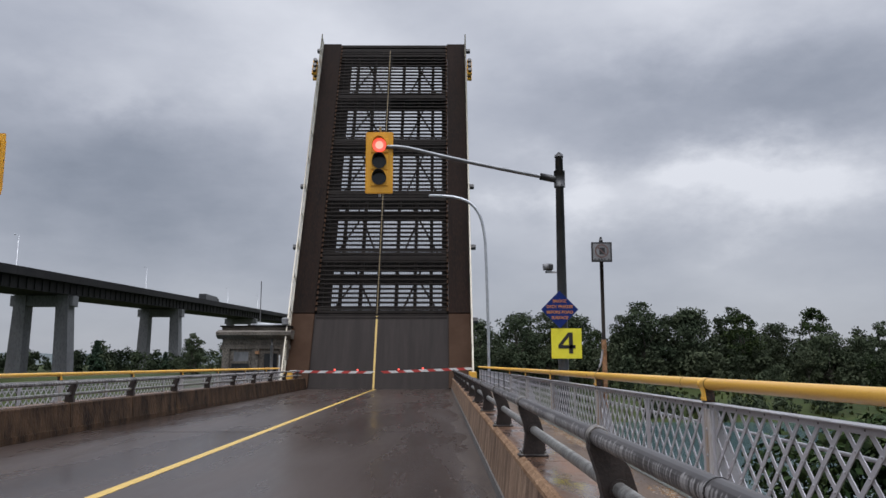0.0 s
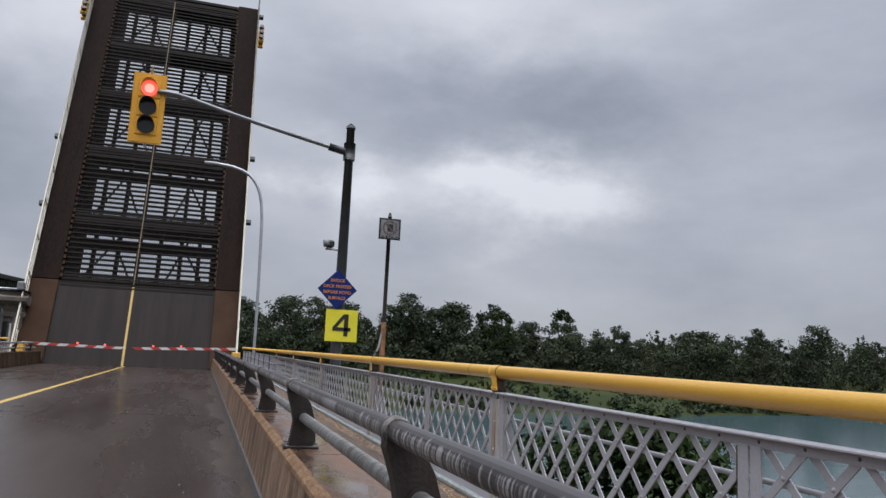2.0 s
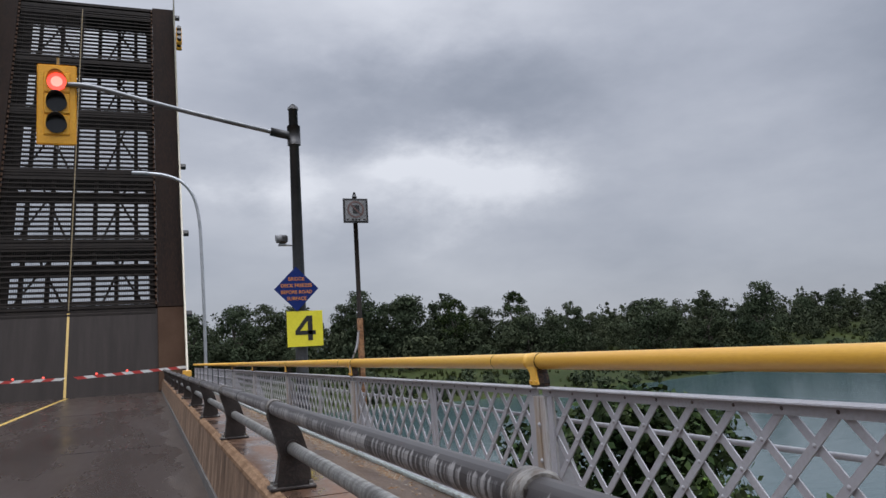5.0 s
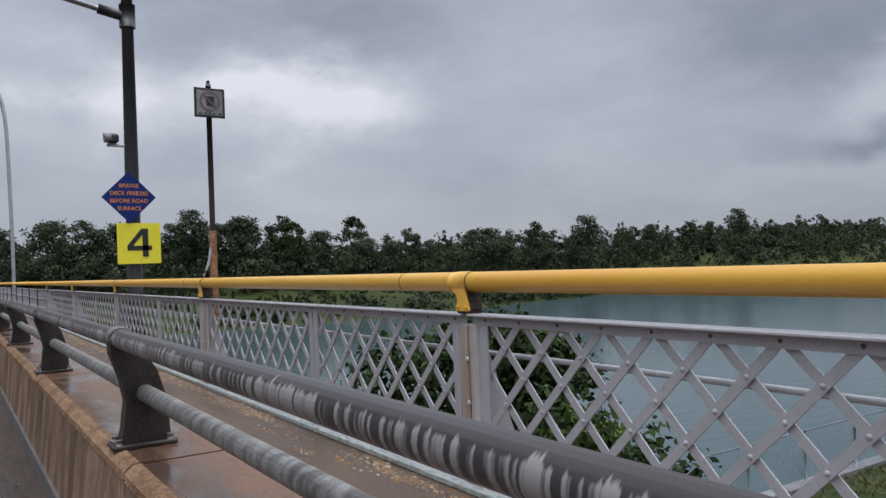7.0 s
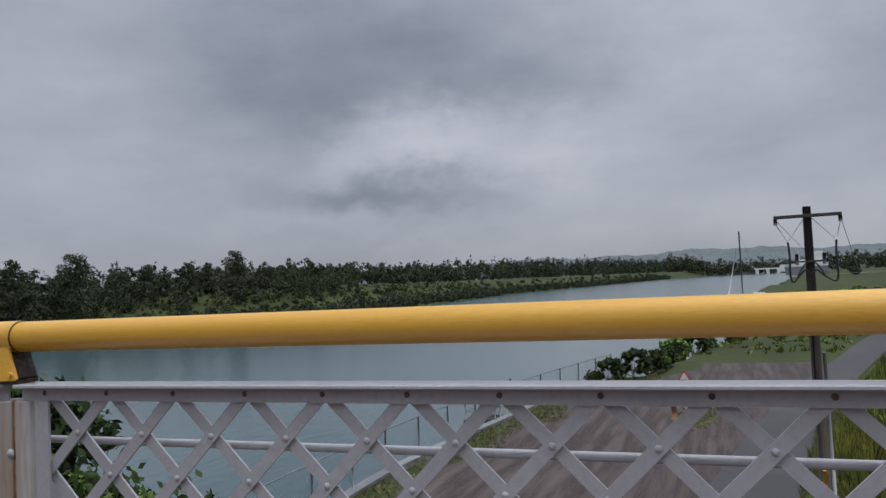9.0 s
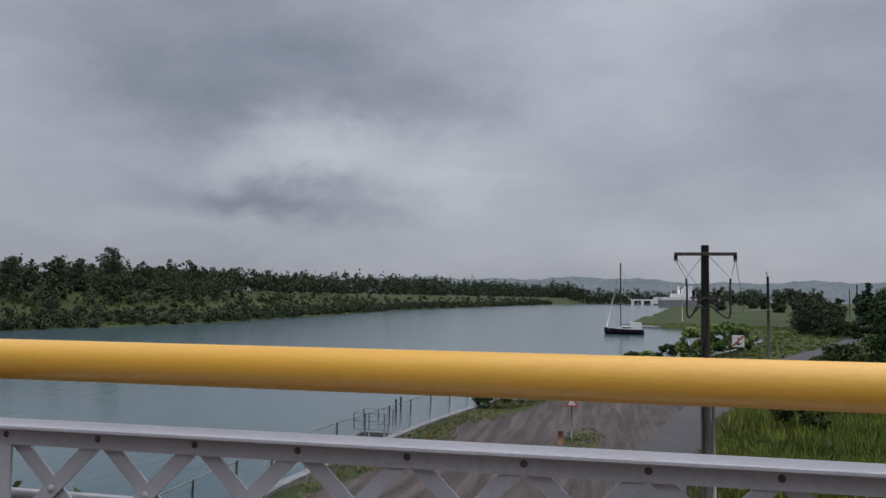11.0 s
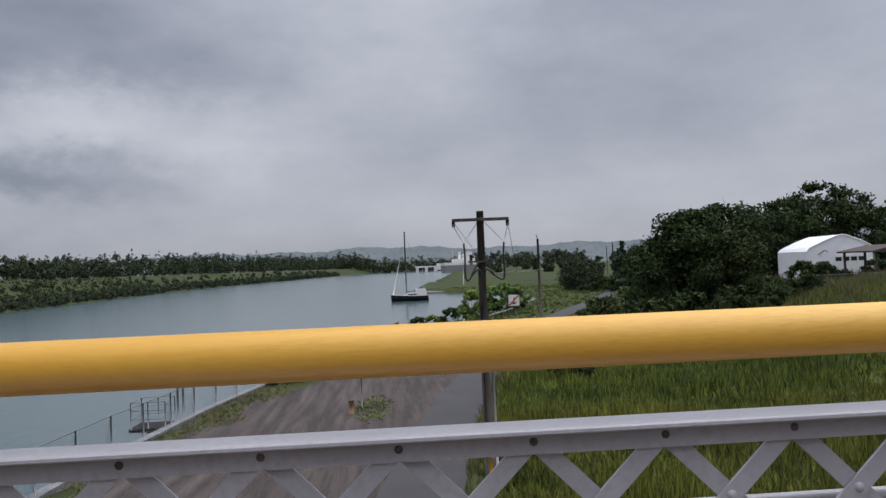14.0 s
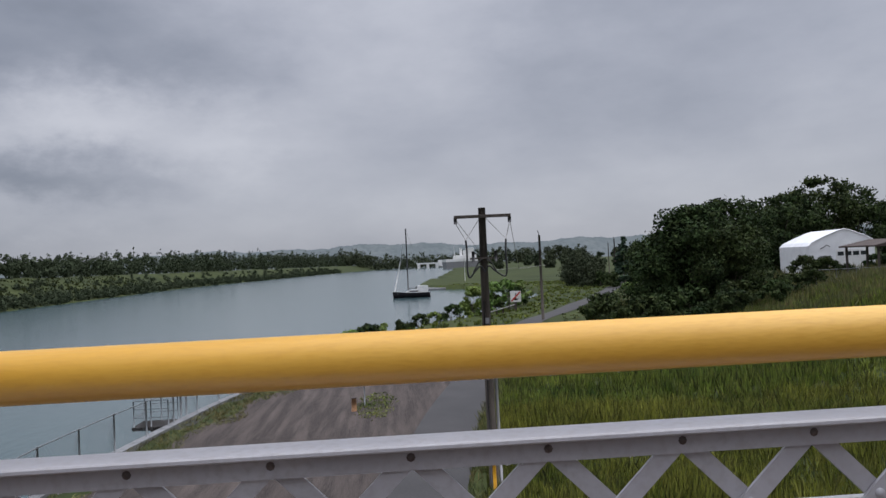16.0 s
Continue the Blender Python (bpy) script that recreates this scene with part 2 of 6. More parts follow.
M["leaf_plate"] = material("leaf_deck_plate", (0.020, 0.015, 0.013), (0.032, 0.025, 0.022), 0.6, 0, 0.8, 30, 0.2, (0.025, 0.019, 0.016), (3, 0.3, 0.3), spec=0.15)
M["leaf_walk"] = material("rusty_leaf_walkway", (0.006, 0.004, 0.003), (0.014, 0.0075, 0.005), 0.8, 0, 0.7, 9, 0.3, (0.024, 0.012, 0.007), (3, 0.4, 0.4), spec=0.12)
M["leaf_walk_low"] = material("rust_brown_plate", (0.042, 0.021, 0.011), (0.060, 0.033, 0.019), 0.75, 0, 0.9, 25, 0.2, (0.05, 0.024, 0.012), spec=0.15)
M["cream"] = material("cream_paint", (0.55, 0.49, 0.38), (0.66, 0.62, 0.52), 0.5, 0, 1.5, 40, 0.1, (0.40, 0.33, 0.24))
M["concrete"] = material("pale_concrete", (0.12, 0.12, 0.122), (0.22, 0.22, 0.222), 0.8, 0, 0.12, 3, 0.2, (0.10, 0.10, 0.10), (1, 1, 0.4), dist=0.05)
M["girder"] = material("grey_girder", (0.014, 0.013, 0.013), (0.027, 0.025, 0.025), 0.75, 0, 0.1, 2, 0.1, (0.012, 0.011, 0.011), (1, 1, 0.3), spec=0.2)
M["stone"] = material("weathered_stone", (0.085, 0.070, 0.056), (0.175, 0.150, 0.122), 0.8, 0, 1.1, 18, 0.3, (0.034, 0.027, 0.020), (1, 1, 0.5))
M["stone_dark"] = material("dark_opening", (0.01, 0.01, 0.011), (0.02, 0.02, 0.022), 0.3, 0, 2, 20, 0)
M["black"] = material("black_paint", (0.012, 0.012, 0.013), (0.022, 0.021, 0.021), 0.4, 0, 6, 60, 0.08, (0.03, 0.026, 0.024))
M["pole_grey"] = material("grey_pole", (0.026, 0.028, 0.031), (0.052, 0.054, 0.057), 0.38, 0.3, 2, 50, 0.08, (0.06, 0.06, 0.06))
M["alu"] = material("bare_aluminium", (0.42, 0.43, 0.45), (0.56, 0.57, 0.58), 0.38, 0.7, 3, 50, 0.06)
M["signal"] = material("signal_yellow", (0.70, 0.33, 0.02), (0.80, 0.41, 0.03), 0.4, 0, 3, 60, 0.05, (0.6, 0.28, 0.02))
M["sign_yellow"] = material("sign_yellow", (0.74, 0.66, 0.03), (0.80, 0.72, 0.05), 0.4, 0, 4, 60, 0.02, (0.68, 0.60, 0.03))
M["sign_blue"] = material("sign_blue", (0.008, 0.022, 0.13), (0.012, 0.030, 0.165), 0.6, 0, 4, 60, 0.03, (0.010, 0.022, 0.10), spec=0.15)
M["sign_orange"] = material("sign_orange", (0.66, 0.25, 0.06), (0.72, 0.30, 0.08), 0.6, 0, 8, 60, 0, spec=0.15)
M["sign_white"] = material("dull_sign_white", (0.15, 0.15, 0.155), (0.24, 0.24, 0.245), 0.5, 0, 6, 50, 0.05, (0.13, 0.13, 0.13))
M["worn_line"] = material("worn_line", (0.10, 0.066, 0.018), (0.19, 0.13, 0.040), 0.6, 0, 3, 40, 0.1, (0.05, 0.036, 0.016))
M["mast_grey"] = material("dull_aluminium", (0.16, 0.165, 0.17), (0.26, 0.265, 0.27), 0.32, 0.7, 3, 50, 0.06)
M["sign_red"] = material("sign_red", (0.42, 0.035, 0.03), (0.5, 0.05, 0.04), 0.5, 0, 6, 50, 0.03)
M["faded_red"] = material("faded_red", (0.10, 0.055, 0.05), (0.17, 0.11, 0.10), 0.5, 0, 9, 50, 0.03)
M["wood_dark"] = material("old_pole_wood", (0.028, 0.022, 0.018), (0.085, 0.068, 0.055), 0.85, 0, 3, 30, 0.6, (0.05, 0.04, 0.03), (6, 6, 0.5), dist=0.01)
M["gravel"] = material("gravel_lot", (0.032, 0.025, 0.022), (0.098, 0.078, 0.068), 0.9, 0, 1.1, 16, 0.8, (0.062, 0.049, 0.043), (0.16, 1.9, 1), dist=0.04, spread=(0.42, 0.70), spec=0.25)
M["path"] = material("path_asphalt", (0.026, 0.0235, 0.023), (0.044, 0.040, 0.039), 0.6, 0, 0.5, 12, 0.3, (0.024, 0.022, 0.022), spec=0.3)
M["grass"] = material("grass_ground", (0.016, 0.027, 0.006), (0.044, 0.058, 0.013), 0.95, 0, 0.06, 1.6, 0.7, (0.032, 0.034, 0.012), dist=0.12, spec=0.2)
M["blade"] = material("grass_blades", (0.040, 0.066, 0.008), (0.150, 0.165, 0.024), 0.7, 0, 0.3, 1.8, 0, (0.125, 0.125, 0.026), island=0.85, spec=0.25)
M["blade_dry"] = material("dry_grass_blades", (0.055, 0.070, 0.016), (0.12, 0.12, 0.035), 0.85, 0, 0.2, 1.5, 0, (0.14, 0.10, 0.04), island=0.4)
M["foliage"] = material("dark_foliage", (0.011, 0.022, 0.006), (0.030, 0.047, 0.013), 0.85, 0, 0.35, 1.5, 0, (0.036, 0.045, 0.013), island=0.5, spec=0.15)
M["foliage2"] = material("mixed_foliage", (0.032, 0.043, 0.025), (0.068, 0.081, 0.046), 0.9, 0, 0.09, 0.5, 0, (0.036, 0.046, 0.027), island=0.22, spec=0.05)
M["bank_blade"] = material("bank_grass_blades", (0.020, 0.028, 0.008), (0.050, 0.058, 0.016), 0.9, 0, 0.08, 1.5, 0, (0.042, 0.040, 0.014), island=0.4, spec=0.15)
M["foliage3"] = material("fresh_foliage", (0.07, 0.12, 0.018), (0.13, 0.18, 0.035), 0.7, 0, 0.6, 4, 0, (0.08, 0.12, 0.02), island=0.35, spec=0.3)
M["conifer"] = material("conifer_foliage", (0.012, 0.028, 0.014), (0.028, 0.048, 0.022), 0.8, 0, 0.5, 4, 0, (0.02, 0.035, 0.016), island=0.35, spec=0.3)
M["bark"] = material("bark", (0.055, 0.045, 0.035), (0.11, 0.09, 0.075), 0.9, 0, 3, 20, 0.5, (0.04, 0.032, 0.026), (4, 4, 0.6))
# distance haze is mixed into this blue-grey base colour
M["hills"] = material("haze_tinted_hills", (0.100, 0.116, 0.120), (0.128, 0.142, 0.142), 1.0, 0, 0.010, 0.05, 0, (0.092, 0.108, 0.110), spec=0.0)
M["shed"] = material("white_fabric", (0.66, 0.66, 0.67), (0.78, 0.78, 0.79), 0.5, 0, 0.8, 10, 0.1, (0.70, 0.70, 0.71))
M["hull_black"] = material("black_hull", (0.006, 0.006, 0.008), (0.012, 0.012, 0.014), 0.55, 0, 1, 10, 0, spec=0.05)
M["boat_white"] = material("boat_white", (0.62, 0.62, 0.60), (0.74, 0.73, 0.71), 0.35, 0, 1, 10, 0, (0.55, 0.54, 0.52))
M["roof_brown"] = material("brown_roof", (0.035, 0.023, 0.018), (0.065, 0.043, 0.033), 0.8, 0, 1, 12, 0.4)
M["chain"] = material("galvanised_mesh", (0.16, 0.17, 0.175), (0.24, 0.25, 0.255), 0.45, 0.5, 2, 20, 0)
M["lamp_off"] = material("dark_lens", (0.006, 0.006, 0.006), (0.012, 0.012, 0.012), 0.2, 0, 4, 20, 0)
M["glass"] = material("dark_glass", (0.015, 0.018, 0.02), (0.03, 0.034, 0.038), 0.08, 0, 1, 10, 0)


def glow(name, colour, strength):
    m = bpy.data.materials.new(name)
    m.use_nodes = True
    b = m.node_tree.nodes["Principled BSDF"]
    b.inputs["Base Color"].default_value = (*colour, 1)
    b.inputs["Emission Color"].default_value = (*colour, 1)
    b.inputs["Emission Strength"].default_value = strength
    return m


M["red_light"] = glow("red_signal_light", (1.0, 0.10, 0.07), 1.3)
M["red_core"] = glow("red_signal_core", (1.0, 0.30, 0.24), 1.6)

water = bpy.data.materials.new("canal_water")
water.use_nodes = True
nt = water.node_tree
wb = nt.nodes["Principled BSDF"]
wb.inputs["Base Color"].default_value = (0.043, 0.074, 0.078, 1)
wb.inputs["Roughness"].default_value = 0.16
wb.inputs["IOR"].default_value = 1.33
wg = nt.nodes.new("ShaderNodeNewGeometry")
wm = nt.nodes.new("ShaderNodeVectorMath")
wm.operation = "MULTIPLY"
wm.inputs[1].default_value = (0.7, 1.6, 1)
nt.links.new(wg.outputs["Position"], wm.inputs[0])
wa = nt.nodes.new("ShaderNodeTexNoise")
wa.inputs["Scale"].default_value, wa.inputs["Detail"].default_value = 0.9, 4
nt.links.new(wm.outputs[0], wa.inputs["Vector"])
wbp = nt.nodes.new("ShaderNodeBump")
wbp.inputs["Strength"].default_value, wbp.inputs["Distance"].default_value = 0.35, 0.12
nt.links.new(wa.outputs["Fac"], wbp.inputs["Height"])
nt.links.new(wbp.outputs[0], wb.inputs["Normal"])
M["water"] = water

# ---- mesh helpers ----
rng = np.random.default_rng(7)


def box(bm, x0, y0, z0, x1, y1, z1, bevel=0.0, m=None):
    g = bmesh.ops.create_cube(bm, size=1.0)["verts"]
    for v in g:
        v.co = Vector(((x0 + x1) / 2 + v.co.x * (x1 - x0), (y0 + y1) / 2 + v.co.y * (y1 - y0), (z0 + z1) / 2 + v.co.z * (z1 - z0)))
        if m is not None:
            v.co = m @ v.co
    if bevel:
        es = list({e for v in g for e in v.link_edges})
        bmesh.ops.bevel(bm, geom=es, offset=bevel, segments=1, affect="EDGES")
    return bm


def tube(bm, pts, r, seg=10, caps=True):
    """A round tube along points; r is one radius or one for each point."""
    pts = [Vector(p) for p in pts]
    rs = r if isinstance(r, (list, tuple)) else [r] * len(pts)
    rings = []
    for i, p in enumerate(pts):
        d = (pts[min(i + 1, len(pts) - 1)] - pts[max(i - 1, 0)]).normalized()
        a = d.cross(Vector((0, 0, 1)) if abs(d.z) < 0.9 else Vector((1, 0, 0))).normalized()
        b = d.cross(a)
        rings.append([bm.verts.new(p + rs[i] * (math.cos(2 * math.pi * k / seg) * a + math.sin(2 * math.pi * k / seg) * b)) for k in range(seg)])
    for r0, r1 in zip(rings, rings[1:]):
        for k in range(seg):
            f = bm.faces.new((r0[k], r0[(k + 1) % seg], r1[(k + 1) % seg], r1[k]))
            f.smooth = True
    if caps:
        bm.faces.new(rings[0])
        bm.faces.new(rings[-1][::-1])
    return bm


def prism(bm, outline, d0, d1, axis="y"):
    """An outline of pairs pushed from d0 to d1 along an axis."""
    def at(p, d):
        return {"y": (p[0], d, p[1]), "x": (d, p[0], p[1]), "z": (p[0], p[1], d)}[axis]
    lo = [bm.verts.new(at(p, d0)) for p in outline]
    hi = [bm.verts.new(at(p, d1)) for p in outline]
    n = len(outline)
    for k in range(n):
        bm.faces.new((lo[k], lo[(k + 1) % n], hi[(k + 1) % n], hi[k]))
    bm.faces.new(lo[::-1])
    bm.faces.new(hi)
    bmesh.ops.recalc_face_normals(bm, faces=bm.faces[:])
    return bm


def dome(bm, c, r, axis, seg=8, flat=0.6):
    """A rivet head at c, bulging along axis (a unit vector)."""
    ax = Vector(axis)
    a = ax.cross(Vector((0, 0, 1)) if abs(ax.z) < 0.9 else Vector((1, 0, 0))).normalized()
    b = ax.cross(a)
    c = Vector(c)
    r0 = [bm.verts.new(c + r * (math.cos(2 * math.pi * k / seg) * a + math.sin(2 * math.pi * k / seg) * b)) for k in range(seg)]
    r1 = [bm.verts.new(c + ax * r * flat * 0.75 + 0.65 * r * (math.cos(2 * math.pi * k / seg) * a + math.sin(2 * math.pi * k / seg) * b)) for k in range(seg)]
    top = bm.verts.new(c + ax * r * flat)
    for k in range(seg):
        bm.faces.new((r0[k], r0[(k + 1) % seg], r1[(k + 1) % seg], r1[k])).smooth = True
        bm.faces.new((r1[k], r1[(k + 1) % seg], top)).smooth = True


def mesh_of(name, bm, mat):
    me = bpy.data.meshes.new(name)
    bm.to_mesh(me)
    bm.free()
    me.materials.append(mat)
    return me


def part(name, bm, mat, parent, label="", kind=""):
    """One mesh object under a thing or a part, in its coordinates. bm may also be a ready mesh."""
    me = mesh_of(name, bm, mat) if isinstance(bm, bmesh.types.BMesh) else bm
    ob = new(name, me)
    ob.parent = parent
    return tagged(ob, label, kind=kind)


def thing(name, label, category, at=(0, 0, 0), group="", kind="", turn=None):
    ob = new(name)
    ob.empty_display_size = 0.1
    ob.matrix_world = turn if turn is not None else Matrix.Translation(at)
    return tagged(ob, label, category, group, kind)


def solid(name, bm, mat, label, category, group="", kind="", at=(0, 0, 0)):
    ob = new(name, mesh_of(name, bm, mat))
    ob.location = at
    return tagged(ob, label, category, group, kind)


def nb():
    return bmesh.new()


def text_mesh(name, body, size, mat, parent, m, label=""):
    cu = bpy.data.curves.new(name, "FONT")
    cu.body, cu.size, cu.align_x, cu.align_y, cu.extrude = body, size, "CENTER", "CENTER", 0.002
    cu.offset = 0.0007
    tmp = bpy.data.objects.new(name, cu)
    scene.collection.objects.link(tmp)
    bpy.context.view_layer.update()
    me = bpy.data.meshes.new_from_object(tmp.evaluated_get(bpy.context.evaluated_depsgraph_get()))
    bpy.data.objects.remove(tmp)
    me.materials.clear()
    me.materials.append(mat)
    ob = new(name, me)
    ob.parent = parent
    ob.matrix_local = m
    return tagged(ob, label)


FACE_SOUTH = pose(0, 0, 0, 90, 0, 0)

# ---- ground, water, distance ----
WATER = -6.4
LAND = -5.3
NEAR_SHORE = ([-900, 26, 31, 40, 45, 52, 62, 72, 85, 95, 110, 150, 190, 208, 222, 240, 300, 500, 1000, 2600],
              [13.3, 13.2, 12.7, 11.4, 10.4, 8.8, 7.6, 5.5, 1.5, -5, -12, -26, -30, -24, -10, -3, -8, -30, -75, -260])
FAR_SHORE = ([-900, 30, 66, 90, 130, 200, 450, 600, 900, 1300, 2600],
             [112, 104, 102, 113, 122, 108, 122, 112, 88, 40, -120])


PATH_COURSE = ([3, 18, 30, 38, 47, 62, 83, 116, 150, 184, 260], [3.2, 1.9, 0.2, -1.2, -3.2, -7.0, -13.0, -27.5, -41, -53, -78])


def smooth(a, b, v):
    k = np.clip((v - a) / (b - a), 0, 1)
    return k * k * (3 - 2 * k)


def ground_height(x, y):
    """Height of the land: near bank, canal bed, far bank and the approach embankment."""
    dn = np.interp(x, *NEAR_SHORE) - y
    df = y - np.interp(x, *FAR_SHORE)
    wob = 0.35 * np.sin(0.13 * x + 1.3) * np.sin(0.11 * y) + 0.2 * np.sin(0.37 * x + 0.29 * y)
    near = LAND + smooth(10, 37, np.interp(x, *PATH_COURSE) - y) * 3.6 * smooth(20, 45, x) * (1 - smooth(140, 240, x))
    near = near + smooth(60, 120, x) * wob * 0.5
    near = -9.0 + (near + 9.0) * smooth(-1.0, np.where(x > 52, 2.5, 0.0), dn)
    far = -6.2 + 2.4 * smooth(0, 12, df) + (3.4 + 3.4 * smooth(110, 230, x)) * smooth(8, 36, df) + wob * smooth(3, 30, df)
    far = -9.0 + (far + 9.0) * smooth(-3.0, 0.5, df)
    return np.where(dn > -1.0, near, np.where(df > -3.0, far, -9.0))


def ground_at(x, y):
    return float(ground_height(np.array(float(x)), np.array(float(y))))


def sheet(name, xs, ys, fn, mat, label, category):
    gx, gy = np.meshgrid(xs, ys, indexing="ij")
    gz = fn(gx, gy)
    v = np.stack([gx, gy, gz], -1).reshape(-1, 3)
    ny = len(ys)
    i, j = np.meshgrid(np.arange(len(xs) - 1), np.arange(ny - 1), indexing="ij")
    a = (i * ny + j).ravel()
    f = np.stack([a, a + ny, a + ny + 1, a + 1], -1)
    me = bpy.data.meshes.new(name)
    me.from_pydata(v.tolist(), [], f.tolist())
    me.shade_smooth()
    me.materials.append(mat)
    return tagged(new(name, me), label, category, kind="structure")


gxs = np.concatenate([np.linspace(-2500, -150, 24), np.arange(-140, 0, 7.0), np.arange(0, 130, 1.3), np.arange(130, 330, 5.0), np.linspace(335, 4200, 60)])
gys = np.concatenate([np.linspace(-2500, -130, 24), np.arange(-120, -45, 5.0), np.arange(-44, 22, 1.1), np.arange(22, 96, 9.0), np.arange(97, 180, 1.8), np.linspace(185, 4200, 50)])
sheet("ground", gxs, gys, ground_height, M["grass"], "rough green and brown grass land along the canal banks", "ground")
sheet("water", np.array([-2500.0, 4200.0]), np.array([-600.0, 1200.0]), lambda x, y: 0 * x + WATER, M["water"],
      "rippled grey-green canal water", "water")


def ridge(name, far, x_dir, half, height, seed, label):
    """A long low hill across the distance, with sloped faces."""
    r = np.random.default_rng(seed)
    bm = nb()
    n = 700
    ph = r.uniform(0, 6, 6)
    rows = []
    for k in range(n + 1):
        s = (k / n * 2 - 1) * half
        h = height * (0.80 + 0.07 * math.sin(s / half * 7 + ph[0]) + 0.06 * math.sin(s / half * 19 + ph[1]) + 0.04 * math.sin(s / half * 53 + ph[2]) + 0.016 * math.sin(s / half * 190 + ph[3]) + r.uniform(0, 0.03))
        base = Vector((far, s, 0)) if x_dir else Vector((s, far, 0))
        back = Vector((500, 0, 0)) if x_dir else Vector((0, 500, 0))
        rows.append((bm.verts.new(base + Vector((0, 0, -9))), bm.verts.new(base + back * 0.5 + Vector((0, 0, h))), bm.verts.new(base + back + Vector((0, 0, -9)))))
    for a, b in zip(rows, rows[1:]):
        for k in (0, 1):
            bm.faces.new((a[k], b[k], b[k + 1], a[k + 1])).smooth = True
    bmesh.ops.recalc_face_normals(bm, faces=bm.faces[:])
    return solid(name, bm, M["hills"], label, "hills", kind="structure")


# both ridges carry the haze in their colour
ridge("backdrop_hills", 3000, True, 2600, 100, 3, "low hills on the horizon with blue-grey haze painted into their colour")
ridge("backdrop_woods", 1900, False, 2400, 34, 5, "low woods in the distance with blue-grey haze painted into their colour")


def strip(name, centre, widths, lift, mat, label, category):
    """A ribbon laid on the land along a line of points."""
    bm = nb()
    pts = [Vector((*p, 0)) for p in centre]
    rows = []
    for i, p in enumerate(pts):
        d = (pts[min(i + 1, len(pts) - 1)] - pts[max(i - 1, 0)]).normalized()
        s = Vector((-d.y, d.x, 0))
        w = widths[i] if isinstance(widths, (list, tuple)) else widths
        row = []
        for k in (-0.5, -0.25, 0, 0.25, 0.5):
            q = p + s * w * k
            row.append(bm.verts.new((q.x, q.y, float(ground_height(np.array(q.x), np.array(q.y))) + lift)))
        rows.append(row)
    for a, b in zip(rows, rows[1:]):
        for k in range(4):
            bm.faces.new((a[k], a[k + 1], b[k + 1], b[k])).smooth = True
    bmesh.ops.recalc_face_normals(bm, faces=bm.faces[:])
    return solid(name, bm, mat, label, category, kind="structure")


def spline(points, n):
    """Points along a smooth curve through the given ones."""
    pts = [Vector((*p, 0)) if len(p) == 2 else Vector(p) for p in points]
    out = []
    for i in range(len(pts) - 1):
        p0, p1, p2, p3 = pts[max(i - 1, 0)], pts[i], pts[i + 1], pts[min(i + 2, len(pts) - 1)]
        for k in range(n):
            t = k / n
            out.append(0.5 * ((2 * p1) + (p2 - p0) * t + (2 * p0 - 5 * p1 + 4 * p2 - p3) * t * t + (3 * p1 - p0 - 3 * p2 + p3) * t ** 3))
    out.append(pts[-1])
    return out


PATH_LINE = [(p.x, p.y) for p in spline(list(zip(*PATH_COURSE)), 8)]
strip("path", PATH_LINE, 2.6, 0.05, M["path"], "narrow grey asphalt path beside a gravel lot", "path")
lot_x = np.arange(4.0, 60.0, 1.5)
lot_lo = np.interp(lot_x, [p[0] for p in PATH_LINE], [p[1] for p in PATH_LINE]) + 1.22
lot_hi = np.interp(lot_x, *NEAR_SHORE) - 1.7 - 0.35 * np.sin(0.7 * lot_x) - np.clip(lot_x - 40, 0, 30) * 0.16
lot_hi = np.maximum(lot_hi, lot_lo + 0.3)
bm = nb()
rows = []
for x, a, b in zip(lot_x, lot_lo, lot_hi):
    rows.append([bm.verts.new((x, a + (b - a) * k / 8, ground_height(np.array(x), np.array(a + (b - a) * k / 8)) + 0.03)) for k in range(9)])
for a, b in zip(rows, rows[1:]):
    for k in range(8):
        bm.faces.new((a[k], b[k], b[k + 1], a[k + 1])).smooth = True
bmesh.ops.recalc_face_normals(bm, faces=bm.faces[:])
solid("pavement", bm, M["gravel"], "brown-grey gravel lot with pale wheel ruts", "gravel lot", kind="structure")
bm = nb()
wall = [(x, float(np.interp(x, *NEAR_SHORE))) for x in np.arange(-60, 53, 2.0)]
for (xa, ya), (xb, yb) in zip(wall, wall[1:]):
    d = Vector((xb - xa, yb - ya, 0)).normalized()
    s = Vector((-d.y, d.x, 0)) * 0.22
    lo = [Vector((xa, ya, -9)) - s, Vector((xb, yb, -9)) - s, Vector((xb, yb, -9)) + s, Vector((xa, ya, -9)) + s]
    v = [bm.verts.new(p) for p in lo] + [bm.verts.new(p + Vector((0, 0, 9 + LAND + 0.12))) for p in lo]
    for f in ((0, 1, 5, 4), (3, 7, 6, 2), (4, 5, 6, 7)):
        bm.faces.new([v[k] for k in f])
bmesh.ops.recalc_face_normals(bm, faces=bm.faces[:])
solid("seawall", bm, M["concrete"], "pale concrete seawall at the edge of the canal", "seawall", kind="structure")

# ---- the near part of the bridge ----
XL, XR = -8.0, 0.55          # kerb faces
Y0, Y1 = -40.0, 43.0
bm = nb()
box(bm, XL - 0.3, Y0, -0.5, XR + 0.3, Y1 - 0.06, 0.0)
solid("road", bm, M["asphalt"], "wet brown-grey bridge road with soft reflections", "road", kind="structure")
bm = nb()
r = np.random.default_rng(9)
rows = []
